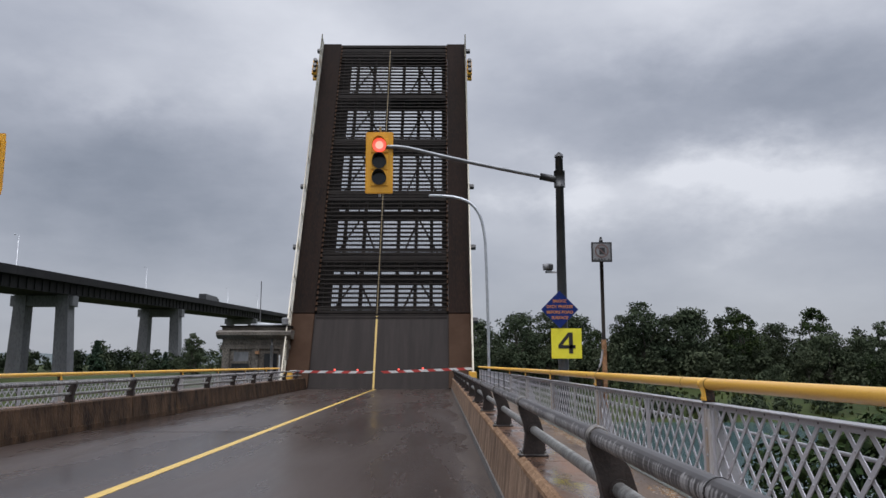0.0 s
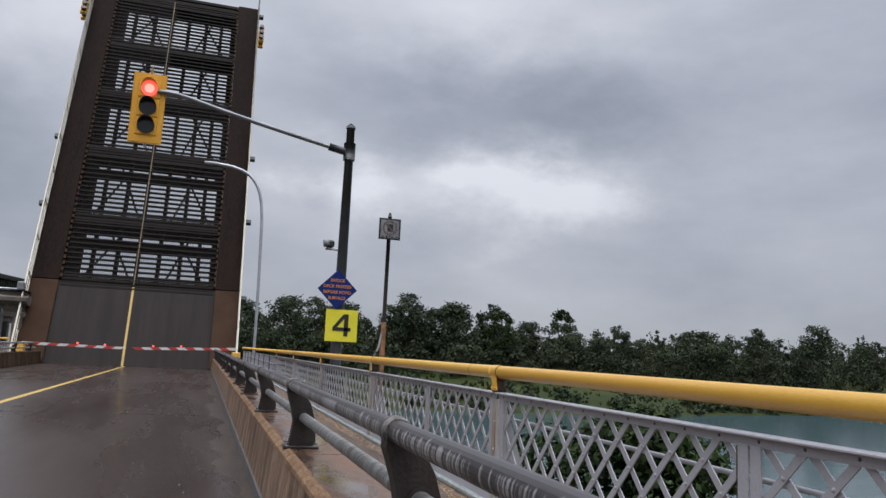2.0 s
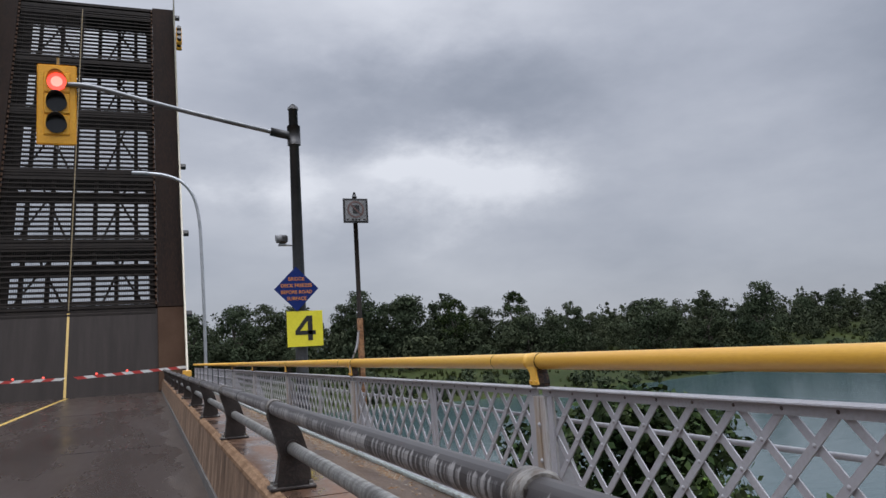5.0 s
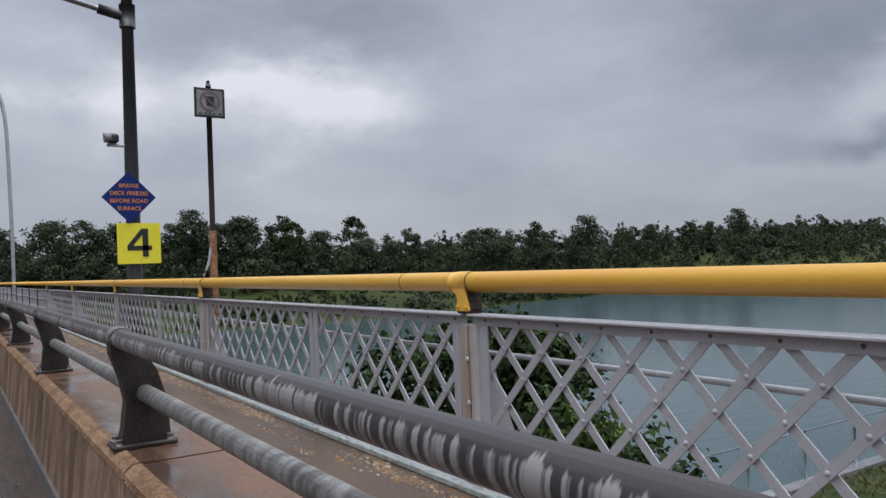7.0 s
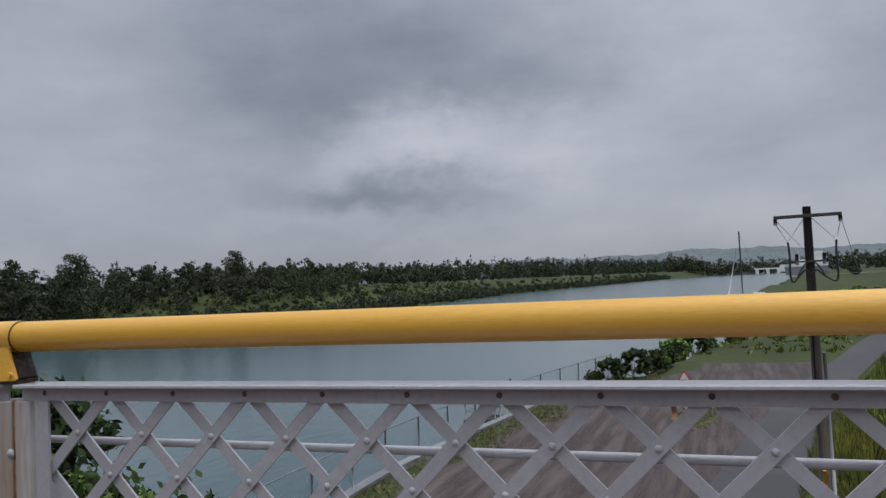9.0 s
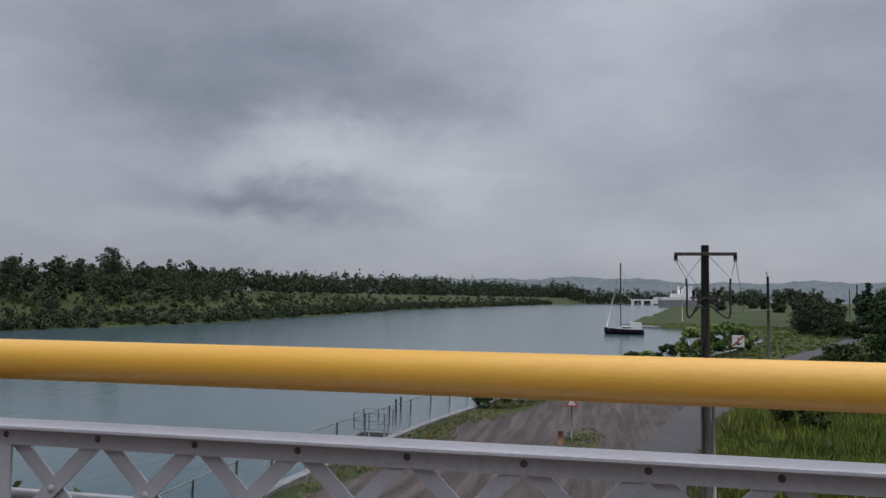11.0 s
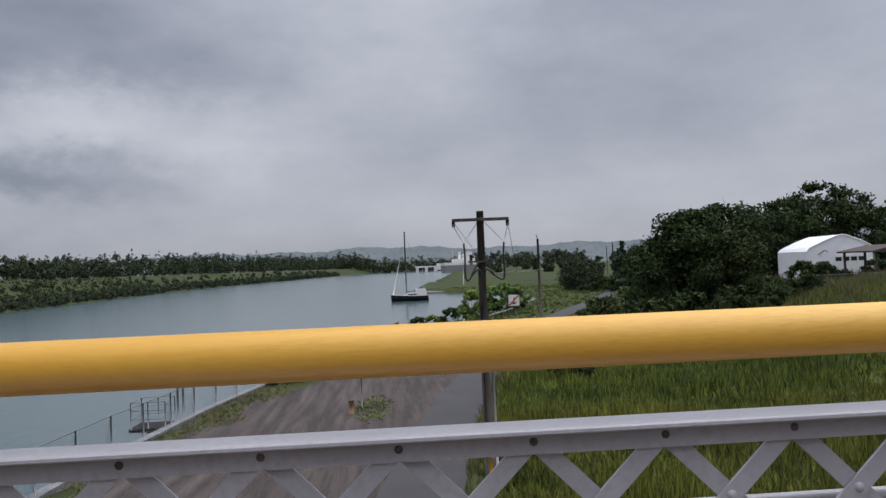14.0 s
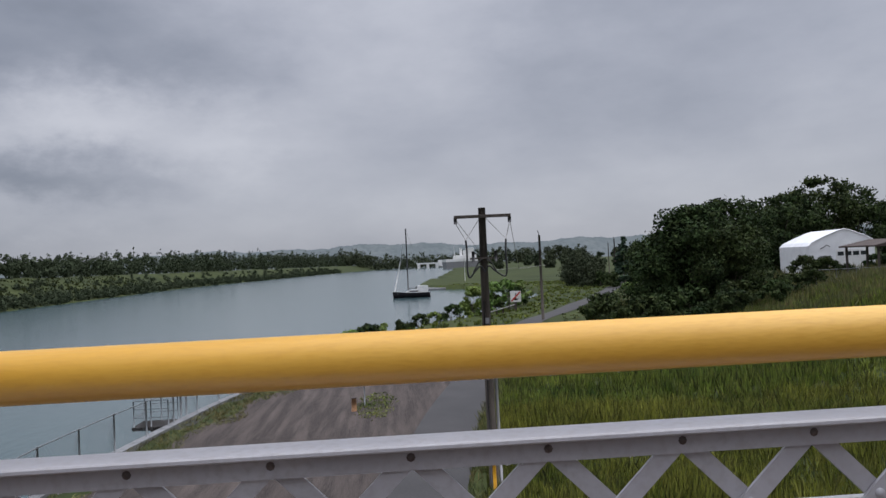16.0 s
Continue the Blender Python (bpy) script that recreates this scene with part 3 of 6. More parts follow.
for k in range(420):
    y = -12 + k * 0.13
    w = 0.26 + 0.10 * math.sin(0.9 * y) + 0.06 * math.sin(2.7 * y + 1) + r.uniform(-0.05, 0.05)
    rows.append((bm.verts.new((XR - w, y, 0.0015)), bm.verts.new((XR - 0.5 * w, y, 0.008 + r.uniform(0, 0.004))), bm.verts.new((XR, y, 0.014))))
for a, b in zip(rows, rows[1:]):
    for k in (0, 1):
        bm.faces.new((a[k], a[k + 1], b[k + 1], b[k])).smooth = True
for k in range(500):
    x, y, s = XR - abs(r.normal(0, 0.28)) - 0.02, r.uniform(-6, 30), r.uniform(0.006, 0.022)
    v = [bm.verts.new((x + s * math.cos(a) * r.uniform(0.6, 1.2), y + 1.5 * s * math.sin(a), 0.002)) for a in (0, 1.3, 2.5, 3.8, 5.0)]
    top = bm.verts.new((x, y, 0.004 + s * 0.6))
    for a, b in zip(v, v[1:] + v[:1]):
        bm.faces.new((a, b, top))
bmesh.ops.recalc_face_normals(bm, faces=bm.faces[:])
solid("road_gutter", bm, M["gutter"], "strip of grit and dirt along the kerb", "road dirt", kind="structure")
bm = nb()
box(bm, -4.05, Y0, 0.0, -3.90, Y1 - 0.06, 0.005)
solid("road_line", bm, M["yellow_line"], "solid worn yellow centre line on the wet road", "road line", kind="structure")
bm = nb()
for y in (2.0, 14.0, 26.0, 38.0):
    box(bm, XL, y, 0.0, XR - 0.4, y + 0.035, 0.003)
solid("road_joint", bm, M["steel_dark"], "thin dark joints across the road", "road joint", kind="structure")


def parapet(name, side, label, mat):
    """Low concrete wall in lengths with open joints; side +1 is the walkway side to the right."""
    x_face = XR if side > 0 else XL
    w = thing(name, label, "parapet", (x_face, 0, 0), kind="structure")
    body, cap, foot, edge = nb(), nb(), nb(), nb()
    y = Y0
    while y < Y1 - 0.5:
        e = min(y + 3.35, Y1 - 0.4)
        prism(body, [(0.012 * side, 0.13), (0.0, 0.13), (0.045 * side, 0.61), (0.075 * side, 0.64), (0.52 * side, 0.64), (0.52 * side, 0.0), (0.05 * side, 0.0)], y + 0.012, e - 0.012)
        prism(cap, [(0.105 * side, 0.637), (0.105 * side, 0.652), (0.50 * side, 0.652), (0.515 * side, 0.642)], y + 0.012, e - 0.012)
        prism(edge, [(0.036 * side, 0.595), (0.040 * side, 0.625), (0.072 * side, 0.653), (0.104 * side, 0.656), (0.104 * side, 0.637), (0.06 * side, 0.60)], y + 0.012, e - 0.012)
        y = e
    box(foot, min(-0.02 * side, 0.03 * side), Y0, 0.0, max(-0.02 * side, 0.03 * side), Y1 - 0.4, 0.135)
    part("wall", body, mat, w)
    part("cap", cap, M["parapet_top"], w, "wet rust-stained top")
    part("edge", edge, M["parapet_edge"] if side > 0 else mat, w, "rough orange-stained upper edge" if side > 0 else "")
    part("foot", foot, M["curb_grey"] if side > 0 else mat, w)
    return w


parapet("wall_right", 1, "brown stained concrete parapet with open joints", M["parapet"])
parapet("wall_left", -1, "dark brown concrete parapet with open joints", M["parapet_left"])
for nm, xa, xb in (("walkway_right", XR + 0.52, 2.42), ("walkway_left", -9.9, XL - 0.52)):
    bm = nb()
    box(bm, xa, Y0, 0.0, xb, Y1 - 0.3, 0.30)
    solid(nm, bm, M["walkway"], "narrow brown concrete walkway behind the parapet", "walkway", kind="structure")
bm = nb()
r = np.random.default_rng(5)
lich = nb()
for k in range(4600):
    pale = k % 3 > 0
    band = 0.35 + 0.65 * (0.5 + 0.5 * math.sin(k * 0.0125)) ** 2
    if k % 18 == 0:
        cx, cy = 2.04 - abs(r.normal(0, 0.12)) * band, r.uniform(-4, 18)
    x, y = min(2.07, cx + r.normal(0, 0.028)), cy + r.normal(0, 0.10)
    s = r.uniform(0.003, 0.014) if pale else r.uniform(0.006, 0.026)
    turn = r.uniform(0, math.pi)
    rim = []
    for a in np.linspace(0, 2 * math.pi, 8)[:-1]:
        u, w = s * r.uniform(0.4, 1.3) * math.cos(a), (0.35 if pale else 0.8) * s * r.uniform(0.4, 1.4) * math.sin(a)
        rim.append((x + u * math.cos(turn) - w * math.sin(turn), y + 1.5 * (u * math.sin(turn) + w * math.cos(turn))))
    target = lich if pale else bm
    top = target.verts.new((x, y, 0.305 + 0.12 * s))
    ring = [target.verts.new((*p, 0.2995)) for p in rim]
    for a, b in zip(ring, ring[1:] + ring[:1]):
        target.faces.new((a, b, top)).smooth = True
solid("moss_patches", bm, M["moss"], "orange-brown moss crumbs along the walkway edge", "moss", kind="stuff")
solid("lichen_flakes", lich, M["lichen"], "pale lichen flakes along the walkway edge", "lichen", kind="stuff")
bm = nb()
box(bm, 2.082, Y0, 0.30, 2.128, Y1 - 0.3, 0.335, 0.006)
solid("walkway_kerb", bm, M["kerb_paint"], "pale green painted kerb strip under the railing", "kerb", kind="structure")
bm = nb()
box(bm, -9.95, Y0, -1.6, 2.44, Y1 - 0.3, -0.5)
solid("bridge_deck", bm, M["concrete"], "concrete deck under the approach span", "bridge deck", kind="structure")
for k, y in enumerate((-38.0, -10.0, 10.5, 40.5)):
    bm = nb()
    box(bm, -9.4, y - 0.8, -9.2, 1.9, y + 0.8, -1.6, 0.08)
    solid("bridge_pier", bm, M["concrete"], "concrete pier under the approach span", "pier", group="bridge piers", kind="structure")

# ---- grey guard rails ----


def guard_post(at, side, dz):
    t = thing("guard_post", "dark cast guard rail post bolted to the parapet", "guard post", at, "guard rail posts")
    s = side
    prof = [(0.10, 0.0), (0.31, 0.0), (0.315, 0.05), (0.305, 0.20), (0.265, 0.33), (0.20, 0.44), (0.155, 0.50), (0.08, 0.50),
            (0.075, 0.42), (0.115, 0.30), (0.135, 0.20), (0.12, 0.08)]
    bm = nb()
    prism(bm, [(s * (a - 0.02), b) for a, b in prof], -0.045, 0.045)
    part("body", bm, M["cast"], t)
    bm = nb()
    box(bm, min(s * 0.05, s * 0.32), -0.075, 0.0, max(s * 0.05, s * 0.32), 0.075, 0.022, 0.006)
    part("base_plate", bm, M["cast"], t)
    bm = nb()
    tube(bm, [(s * 0.10, -0.036, 0.475), (s * 0.10, -0.030, 0.475), (s * 0.10, 0.030, 0.475), (s * 0.10, 0.036, 0.475)], [0.049, 0.056, 0.056, 0.049], 20)
    part("collar", bm, M["cast_pale"], t, "weathered clamp ring round the top pipe")
    bm = nb()
    tube(bm, [(s * 0.19, -0.06, 0.235), (s * 0.19, 0.06, 0.235)], 0.052, 14)
    part("lower_collar", bm, M["cast"], t)
    for yy in (-0.055, 0.055):
        for xx in (0.08, 0.29):
            bm = nb()
            tube(bm, [(s * xx, yy, 0.02), (s * xx, yy, 0.045)], 0.014, 6)
            part("bolt", bm, M["galv2"], t)
    return t


def guard_rail(side, dz):
    x = XR if side > 0 else XL
    base = (x, 0.58, 0.652 + dz)
    first = guard_post(base, side, dz)
    for k in range(-3, 13):
        if k:
            copy_thing(first, Matrix.Translation((x, 0.58 + 3.325 * k, 0.652 + dz)))
    r = thing("guard_rail", "pair of weathered grey pipes of a road guard rail", "guard rail", (x, -9.6, 0.652 + dz), "guard rails")
    bm = nb()
    tube(bm, [(side * 0.10, 0, 0.475), (side * 0.10, 51.5, 0.475)], 0.0425, 18)
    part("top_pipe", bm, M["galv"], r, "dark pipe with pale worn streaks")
    bm = nb()
    tube(bm, [(side * 0.19, 0, 0.235), (side * 0.19, 51.5, 0.235)], 0.037, 16)
    part("lower_pipe", bm, M["galv2"], r, "dull galvanised pipe")
    for k in range(8):
        bm = nb()
        y = 8.55 + 6.72 * k
        tube(bm, [(side * 0.10, y - 0.004, 0.475), (side * 0.10, y + 0.004, 0.475)], 0.0445, 18)
        part("sleeve_joint", bm, M["black"], r)
    return r


guard_rail(1, 0.0)
guard_rail(-1, -0.06)

# ---- white lattice railings with the yellow hand rail ----
P = 0.254                    # spacing of the lattice
BAY = 18 * P
XRAIL = 2.166
Y_POST = 3.38
ZB, ROW, NROW = 1.126, P / 2, 6


def bar_mesh(name, ya, za, yb, zb, x):
    """A flat lattice bar between two points of the panel's plane."""
    d = Vector((0, yb - ya, zb - za))
    n = Vector((0, -d.z, d.y)).normalized() * 0.018
    bm = nb()
    a, b = Vector((x, ya, za)), Vector((x, yb, zb))
    t = Vector((0.0035, 0, 0))
    v = [bm.verts.new(p) for p in (a - n - t, a + n - t, b + n - t, b - n - t, a - n + t, a + n + t, b + n + t, b - n + t)]
    for f in ((0, 1, 2, 3), (4, 7, 6, 5), (0, 4, 5, 1), (1, 5, 6, 2), (2, 6, 7, 3), (3, 7, 4, 0)):
        bm.faces.new([v[k] for k in f])
    bmesh.ops.recalc_face_normals(bm, faces=bm.faces[:])
    return mesh_of(name, bm, M["white"])


def lattice_panel(at, mid=7.42):
    """One bay of the railing between two posts; y runs along it from the post's middle."""
    t = thing("lattice_railing", "white painted riveted lattice railing of crossed flat bars", "railing", at, "lattice railing panels")
    y_lo, y_hi = 0.135, BAY - 0.135
    zl = ZB - ROW * NROW
    for sgn, xo in ((1, -0.006), (-1, 0.004)):
        for k in range(-NROW // 2 - 1, 18 + NROW // 2 + 1):
            yt = (k + 0.5) * P
            yb = yt + sgn * ROW * NROW
            a, b = (yt, ZB), (yb, zl)
            pts = []
            for (y, z), (y2, z2) in ((a, b), (b, a)):
                yc = min(max(y, y_lo), y_hi)
                zc = z if yc == y else z + (z2 - z) * (yc - y) / (y2 - y)
                pts.append((yc, zc))
            (ya, za), (yb2, zb) = pts
            if abs(za - zb) < 0.05 or not (y_lo <= (ya + yb2) / 2 <= y_hi) or (min(yt, yb) > y_hi) or (max(yt, yb) < y_lo):
                continue
            part("lattice_bar", bar_mesh("lattice_bar", ya, za, yb2, zb, xo), M["white"], t)
    bm = nb()
    prism(bm, [(-0.052, ZB + 0.025), (-0.048, ZB + 0.028), (0.036, ZB + 0.028), (0.036, ZB + 0.019), (-0.009, ZB + 0.019), (-0.009, ZB - 0.026), (-0.016, ZB - 0.026), (-0.016, ZB + 0.014), (-0.048, ZB + 0.016), (-0.052, ZB + 0.019)], 0.03, BAY - 0.03)
    part("top_chord", bm, M["white"], t)
    bm = nb()
    prism(bm, [(-0.036, zl - 0.045), (0.030, zl - 0.045), (0.030, zl - 0.037), (-0.009, zl - 0.037), (-0.009, zl + 0.022), (-0.017, zl + 0.022), (-0.017, zl - 0.037), (-0.036, zl - 0.037)], 0.03, BAY - 0.03)
    part("bottom_chord", bm, M["white"], t)
    bm = nb()
    tube(bm, [(0.085, 0.0, 0.955), (0.085, BAY, 0.955)], 0.0125, 10)
    part("inner_pipe", bm, M["white"], t)
    bm = nb()
    for j in range(1, NROW):
        for k in range(0, 19):
            y = k * P if j % 2 else (k + 0.5) * P
            if y_lo + 0.02 < y < y_hi - 0.02:
                dome(bm, (-0.0095, y, ZB - j * ROW), 0.0105, (-1, 0, 0))
    part("rivets", bm, M["white"], t, kind="stuff")
    bm = nb()
    for k in range(18):
        dome(bm, (-0.016, (k + 0.5) * P, ZB - 0.002), 0.0085, (-1, 0, 0))
    part("chord_bolts", bm, M["bolt_shade"], t, "bolt heads with their shadow painted dark", kind="stuff")
    for dy in (-0.036, 0.042):
        bm = nb()
        box(bm, -0.022, mid * P + dy - 0.032, zl - 0.03, -0.014, mid * P + dy + 0.032, ZB - 0.023)
        part("stiffener", bm, M["white"], t)
    part("seam", box(nb(), -0.019, mid * P + 0.074, zl - 0.03, -0.012, mid * P + 0.086, ZB - 0.03), M["bracket_dark"], t, "dark rusty seam")
    return t


def rail_post(at):
    """A built-up post: two channels, two flat bars, a rusty seam, and the yellow bracket on its head."""
    t = thing("railing_post", "white riveted railing post streaked with rust under a yellow bracket", "railing post", at, "lattice railing posts")
    for s in (-1, 1):
        bm = nb()
        box(bm, -0.03, 0.008 if s > 0 else -0.072, 0.30, 0.04, 0.072 if s > 0 else -0.008, ZB - 0.027, 0.004)
        part("channel", bm, M["white_rusty"], t, "rust-streaked channel")
        bm = nb()
        box(bm, -0.021, 0.088 if s > 0 else -0.146, 0.30, -0.013, 0.146 if s > 0 else -0.088, ZB - 0.027)
        part("side_bar", bm, M["white"], t)
    bm = nb()
    box(bm, -0.020, -0.0095, 0.31, 0.03, 0.0095, ZB - 0.03)
    part("seam", bm, M["rust"], t, "rusty seam")
    for z in (0.45, 0.72, 0.93):
        bm = nb()
        dome(bm, (-0.030, 0.01, z), 0.016, (-1, 0, 0))
        part("bolt_head", bm, M["white"], t)
    bm = nb()
    prism(bm, [(-0.035, 0.30), (0.045, 0.30), (0.30, 0.30), (0.29, 0.34), (0.06, 1.02), (0.045, 1.02), (0.045, 0.34)][2:] + [(0.045, 0.30)], -0.02, 0.02)
    part("back_stay", bm, M["white"], t)
    strap = [(-0.036, 0.046), (-0.030, 0.040), (0.066, 0.040), (0.074, 0.047), (0.070, 0.064), (0.060, 0.088), (0.066, 0.112), (0.100, 0.142), (0.112, 0.176), (-0.012, 0.176), (-0.006, 0.140), (-0.014, 0.105), (-0.026, 0.075)]
    # core behind the yellow face, its shaded side darkened by colour
    b = part("bracket", prism(nb(), [(y * 0.94, z + 0.002) for y, z in strap], -0.033, 0.040, "x"), M["bracket_dark"], t, "bracket core with shadow and rust painted black")
    b.location.z = ZB
    p = part("bracket_face", prism(nb(), strap, -0.044, -0.0335, "x"), M["yellow"], t, "yellow painted bracket face")
    p.location.z = ZB
    bm = nb()
    tube(bm, [(0, -0.016, 1.305), (0, 0.09, 1.305), (0, 0.135, 1.305)], [0.0535, 0.0530, 0.0498], 24)
    part("collar", bm, M["yellow"], t, "yellow pipe collar")
    part("collar_edge", tube(nb(), [(0, -0.0185, 1.305), (0, -0.0155, 1.305)], 0.0531, 24), M["bracket_dark"], t, "dark open edge of the collar")
    bm = nb()
    box(bm, -0.04, -0.036, ZB + 0.0285, 0.035, 0.066, ZB + 0.042)
    part("shim", bm, M["bracket_dark"], t)
    for y in (-0.014, 0.052):
        bm = nb()
        tube(bm, [(-0.054, y, ZB + 0.060), (-0.044, y, ZB + 0.060)], 0.0095, 6)
        part("bolt", bm, M["yellow"], t)
    return t


def hand_rail(x, y0, y1, dz, joints):
    t = thing("hand_rail", "thick yellow painted pipe hand rail", "hand rail", (x, y0, dz), "yellow hand rails")
    bm = nb()
    tube(bm, [(0, 0, 1.306), (0, y1 - y0, 1.306)], 0.0492, 32)
    part("pipe", bm, M["yellow"], t)
    for y in joints:
        bm = nb()
        tube(bm, [(0, y - y0 - 0.003, 1.306), (0, y - y0 + 0.003, 1.306)], 0.0503, 24)
        part("joint_ring", bm, M["roof_brown"], t)
    return t


first_panel = lattice_panel((XRAIL, Y_POST, 0))
lattice_panel((XRAIL, Y_POST - BAY, 0), 6.7)
first_post = rail_post((XRAIL, Y_POST, 0))
for k in (-2, 1, 2, 3):
    copy_thing(first_panel, Matrix.Translation((XRAIL, Y_POST + BAY * k, 0)))
for k in (-2, -1, 1, 2, 3, 4):
    copy_thing(first_post, Matrix.Translation((XRAIL, Y_POST + BAY * k, 0)))
hand_rail(XRAIL, Y_POST - 2.2 * BAY, 42.4, 0, [Y_POST + BAY * k + 0.62 for k in range(0, 8)])
r = np.random.default_rng(33)
for nm, lab, x, z, n in (("rain_drops", "clear rain drops hanging under the railing chord", XRAIL - 0.0125, ZB - 0.026, 300), ("rain_drops", "clear rain drops hanging under the yellow pipe", XRAIL, 1.306 - 0.0492, 190)):
    bm = nb()
    for y in r.uniform(-1.0, 7.5, n):
        if math.sin(5.1 * y) + math.sin(2.3 * y + 1) > -0.5:
            dome(bm, (x + r.uniform(-0.002, 0.002), y, z + 0.001), r.uniform(0.0016, 0.0030), (0, 0, -1), 6, r.uniform(1.0, 1.7))
    solid(nm, bm, M["drop"], lab, "rain drops", kind="stuff")
XLEFT = -9.62
TURN = pose(XLEFT, 0, -0.09, 0, 0, 180)
for k in range(1, 9):
    copy_thing(first_panel, Matrix.Translation((0, Y_POST + BAY * (k + 1) - 0.8, 0)) @ TURN)
    copy_thing(first_post, Matrix.Translation((0, Y_POST + BAY * (k + 1) - 0.8, 0)) @ TURN)
hand_rail(XLEFT, 2.0, 42.6, -0.09, [Y_POST + BAY * k for k in range(1, 9)])


def plain_fence(y):
    """The further railing: upright posts, level rods and a mesh of thin uprights."""
    t = thing("mesh_railing", "pale metal railing with thin upright rods", "railing", (XRAIL, y, 0), "plain railing bays")
    for yy in (0.0, 2.5):
        bm = nb()
        box(bm, -0.03, yy - 0.03, 0.30, 0.03, yy + 0.03, 1.16, 0.004)
        part("post", bm, M["pole_grey"], t)
    for z in (0.42, 0.66, 0.90, 1.14):
        bm = nb()
        tube(bm, [(0, 0, z), (0, 5.0, z)], 0.016, 8)
        part("rail", bm, M["white"], t)
    bm = nb()
    for k in range(1, 50):
        box(bm, -0.003, k * 0.1 - 0.004, 0.42, 0.003, k * 0.1 + 0.004, 1.14)
    part("rods", bm, M["white"], t, kind="stuff")
    return t


f0 = plain_fence(Y_POST + 4 * BAY + 0.1)
for k in (1, 2, 3):
    copy_thing(f0, Matrix.Translation((XRAIL, Y_POST + 4 * BAY + 0.1 + 5.0 * k, 0)))

# ---- raised bridge leaf ----
LEAF = Matrix.Translation((-3.78, 43.0, 0.0)) @ pose(0, 0, 0, 65.8, 0, 0)
LEN, HALF, WALK, SOLID = 29.2, 4.2, 5.6, 5.0
leaf = thing("bascule_leaf", "raised bascule bridge leaf with open steel grid deck", "bridge leaf", turn=LEAF)
kerb_data = mesh_of("kerb_block", box(nb(), -0.05, 0, 0.02, 0.05, 0.22, 0.13), M["leaf_walk_low"])
bm = nb()
box(bm, -HALF, 0.0, -0.12, -0.33, SOLID, 0.0)
box(bm, -0.31, 0.0, -0.12, HALF, SOLID, 0.0)
part("deck_plate", bm, M["leaf_plate"], leaf, "solid dark deck plate")
bm = nb()
box(bm, -0.36, 0.02, 0.0, -0.24, SOLID, 0.006)
part("centre_line", bm, M["yellow_line"], leaf, "yellow centre line")
bm = nb()
box(bm, -0.33, SOLID, 0.035, -0.27, LEN - 0.6, 0.045)
part("centre_line", bm, M["worn_line"], leaf, "worn yellow centre line over the grid")
for s in (-1, 1):
    a, b = sorted((s * HALF, s * WALK))
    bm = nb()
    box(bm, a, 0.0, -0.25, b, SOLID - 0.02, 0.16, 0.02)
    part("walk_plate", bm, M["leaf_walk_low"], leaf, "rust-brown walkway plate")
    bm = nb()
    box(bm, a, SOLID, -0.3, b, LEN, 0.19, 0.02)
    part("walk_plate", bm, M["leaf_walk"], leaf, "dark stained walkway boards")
    bm = nb()
    box(bm, s * (HALF + 0.35) - 0.25, 0.5, -2.6, s * (HALF + 0.35) + 0.25, LEN - 0.3, -0.3)
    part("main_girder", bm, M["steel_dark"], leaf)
    x = s * (HALF - 0.06)
    for k in range(60):
        ob = part("kerb_block", kerb_data, M["leaf_walk_low"], leaf)
        ob.location = (x, SOLID + 0.2 + k * 0.4, 0)
    # outer railing, cream
    for z, rr in ((1.08, 0.045), (0.62, 0.025), (0.25, 0.03)):
        bm = nb()
        tube(bm, [(s * (WALK + 0.02), 0.1, z), (s * (WALK + 0.02), LEN + 0.1, z)], rr, 8)
        part("railing_bar", bm, M["cream"], leaf, "cream railing bar")
    for k in range(13):
        y = 0.15 + k * (LEN - 0.3) / 12
        bm = nb()
        box(bm, s * (WALK + 0.02) - 0.04, y - 0.05, -0.1, s * (WALK + 0.02) + 0.04, y + 0.05, 1.10)
        part("railing_post", bm, M["cream"], leaf)
    bm = nb()
    for k in range(int((LEN - 0.4) / 0.16)):
        y = 0.2 + k * 0.16
        box(bm, s * (WALK + 0.02) - 0.006, y - 0.012, 0.2, s * (WALK + 0.02) + 0.006, y + 0.012, 1.08)
    part("railing_rods", bm, M["cream"], leaf, kind="stuff")
    bm = nb()
    box(bm, s * (WALK + 0.02) - 0.05, 0.0, -0.35, s * (WALK + 0.02) + 0.03, LEN, -0.05)
    part("fascia", bm, M["cream"], leaf, "cream fascia beam")
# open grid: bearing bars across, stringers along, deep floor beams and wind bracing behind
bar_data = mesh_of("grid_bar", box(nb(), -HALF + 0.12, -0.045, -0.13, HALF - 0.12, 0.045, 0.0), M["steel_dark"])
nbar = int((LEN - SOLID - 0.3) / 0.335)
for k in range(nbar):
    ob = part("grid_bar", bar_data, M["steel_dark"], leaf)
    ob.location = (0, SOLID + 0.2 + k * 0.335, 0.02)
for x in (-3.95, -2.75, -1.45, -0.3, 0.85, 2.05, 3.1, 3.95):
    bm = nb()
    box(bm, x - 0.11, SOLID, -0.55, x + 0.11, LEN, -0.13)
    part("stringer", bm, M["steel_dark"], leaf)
plate_data = mesh_of("cross_plate", box(nb(), -HALF + 0.1, 0, -0.02, HALF - 0.1, 0.12, 0.015), M["steel_dark"])
beams = [SOLID + 0.1 + k * (LEN - SOLID - 0.5) / 6 for k in (-0.02, 1.08, 2.33, 3.57, 4.74, 5.90)]
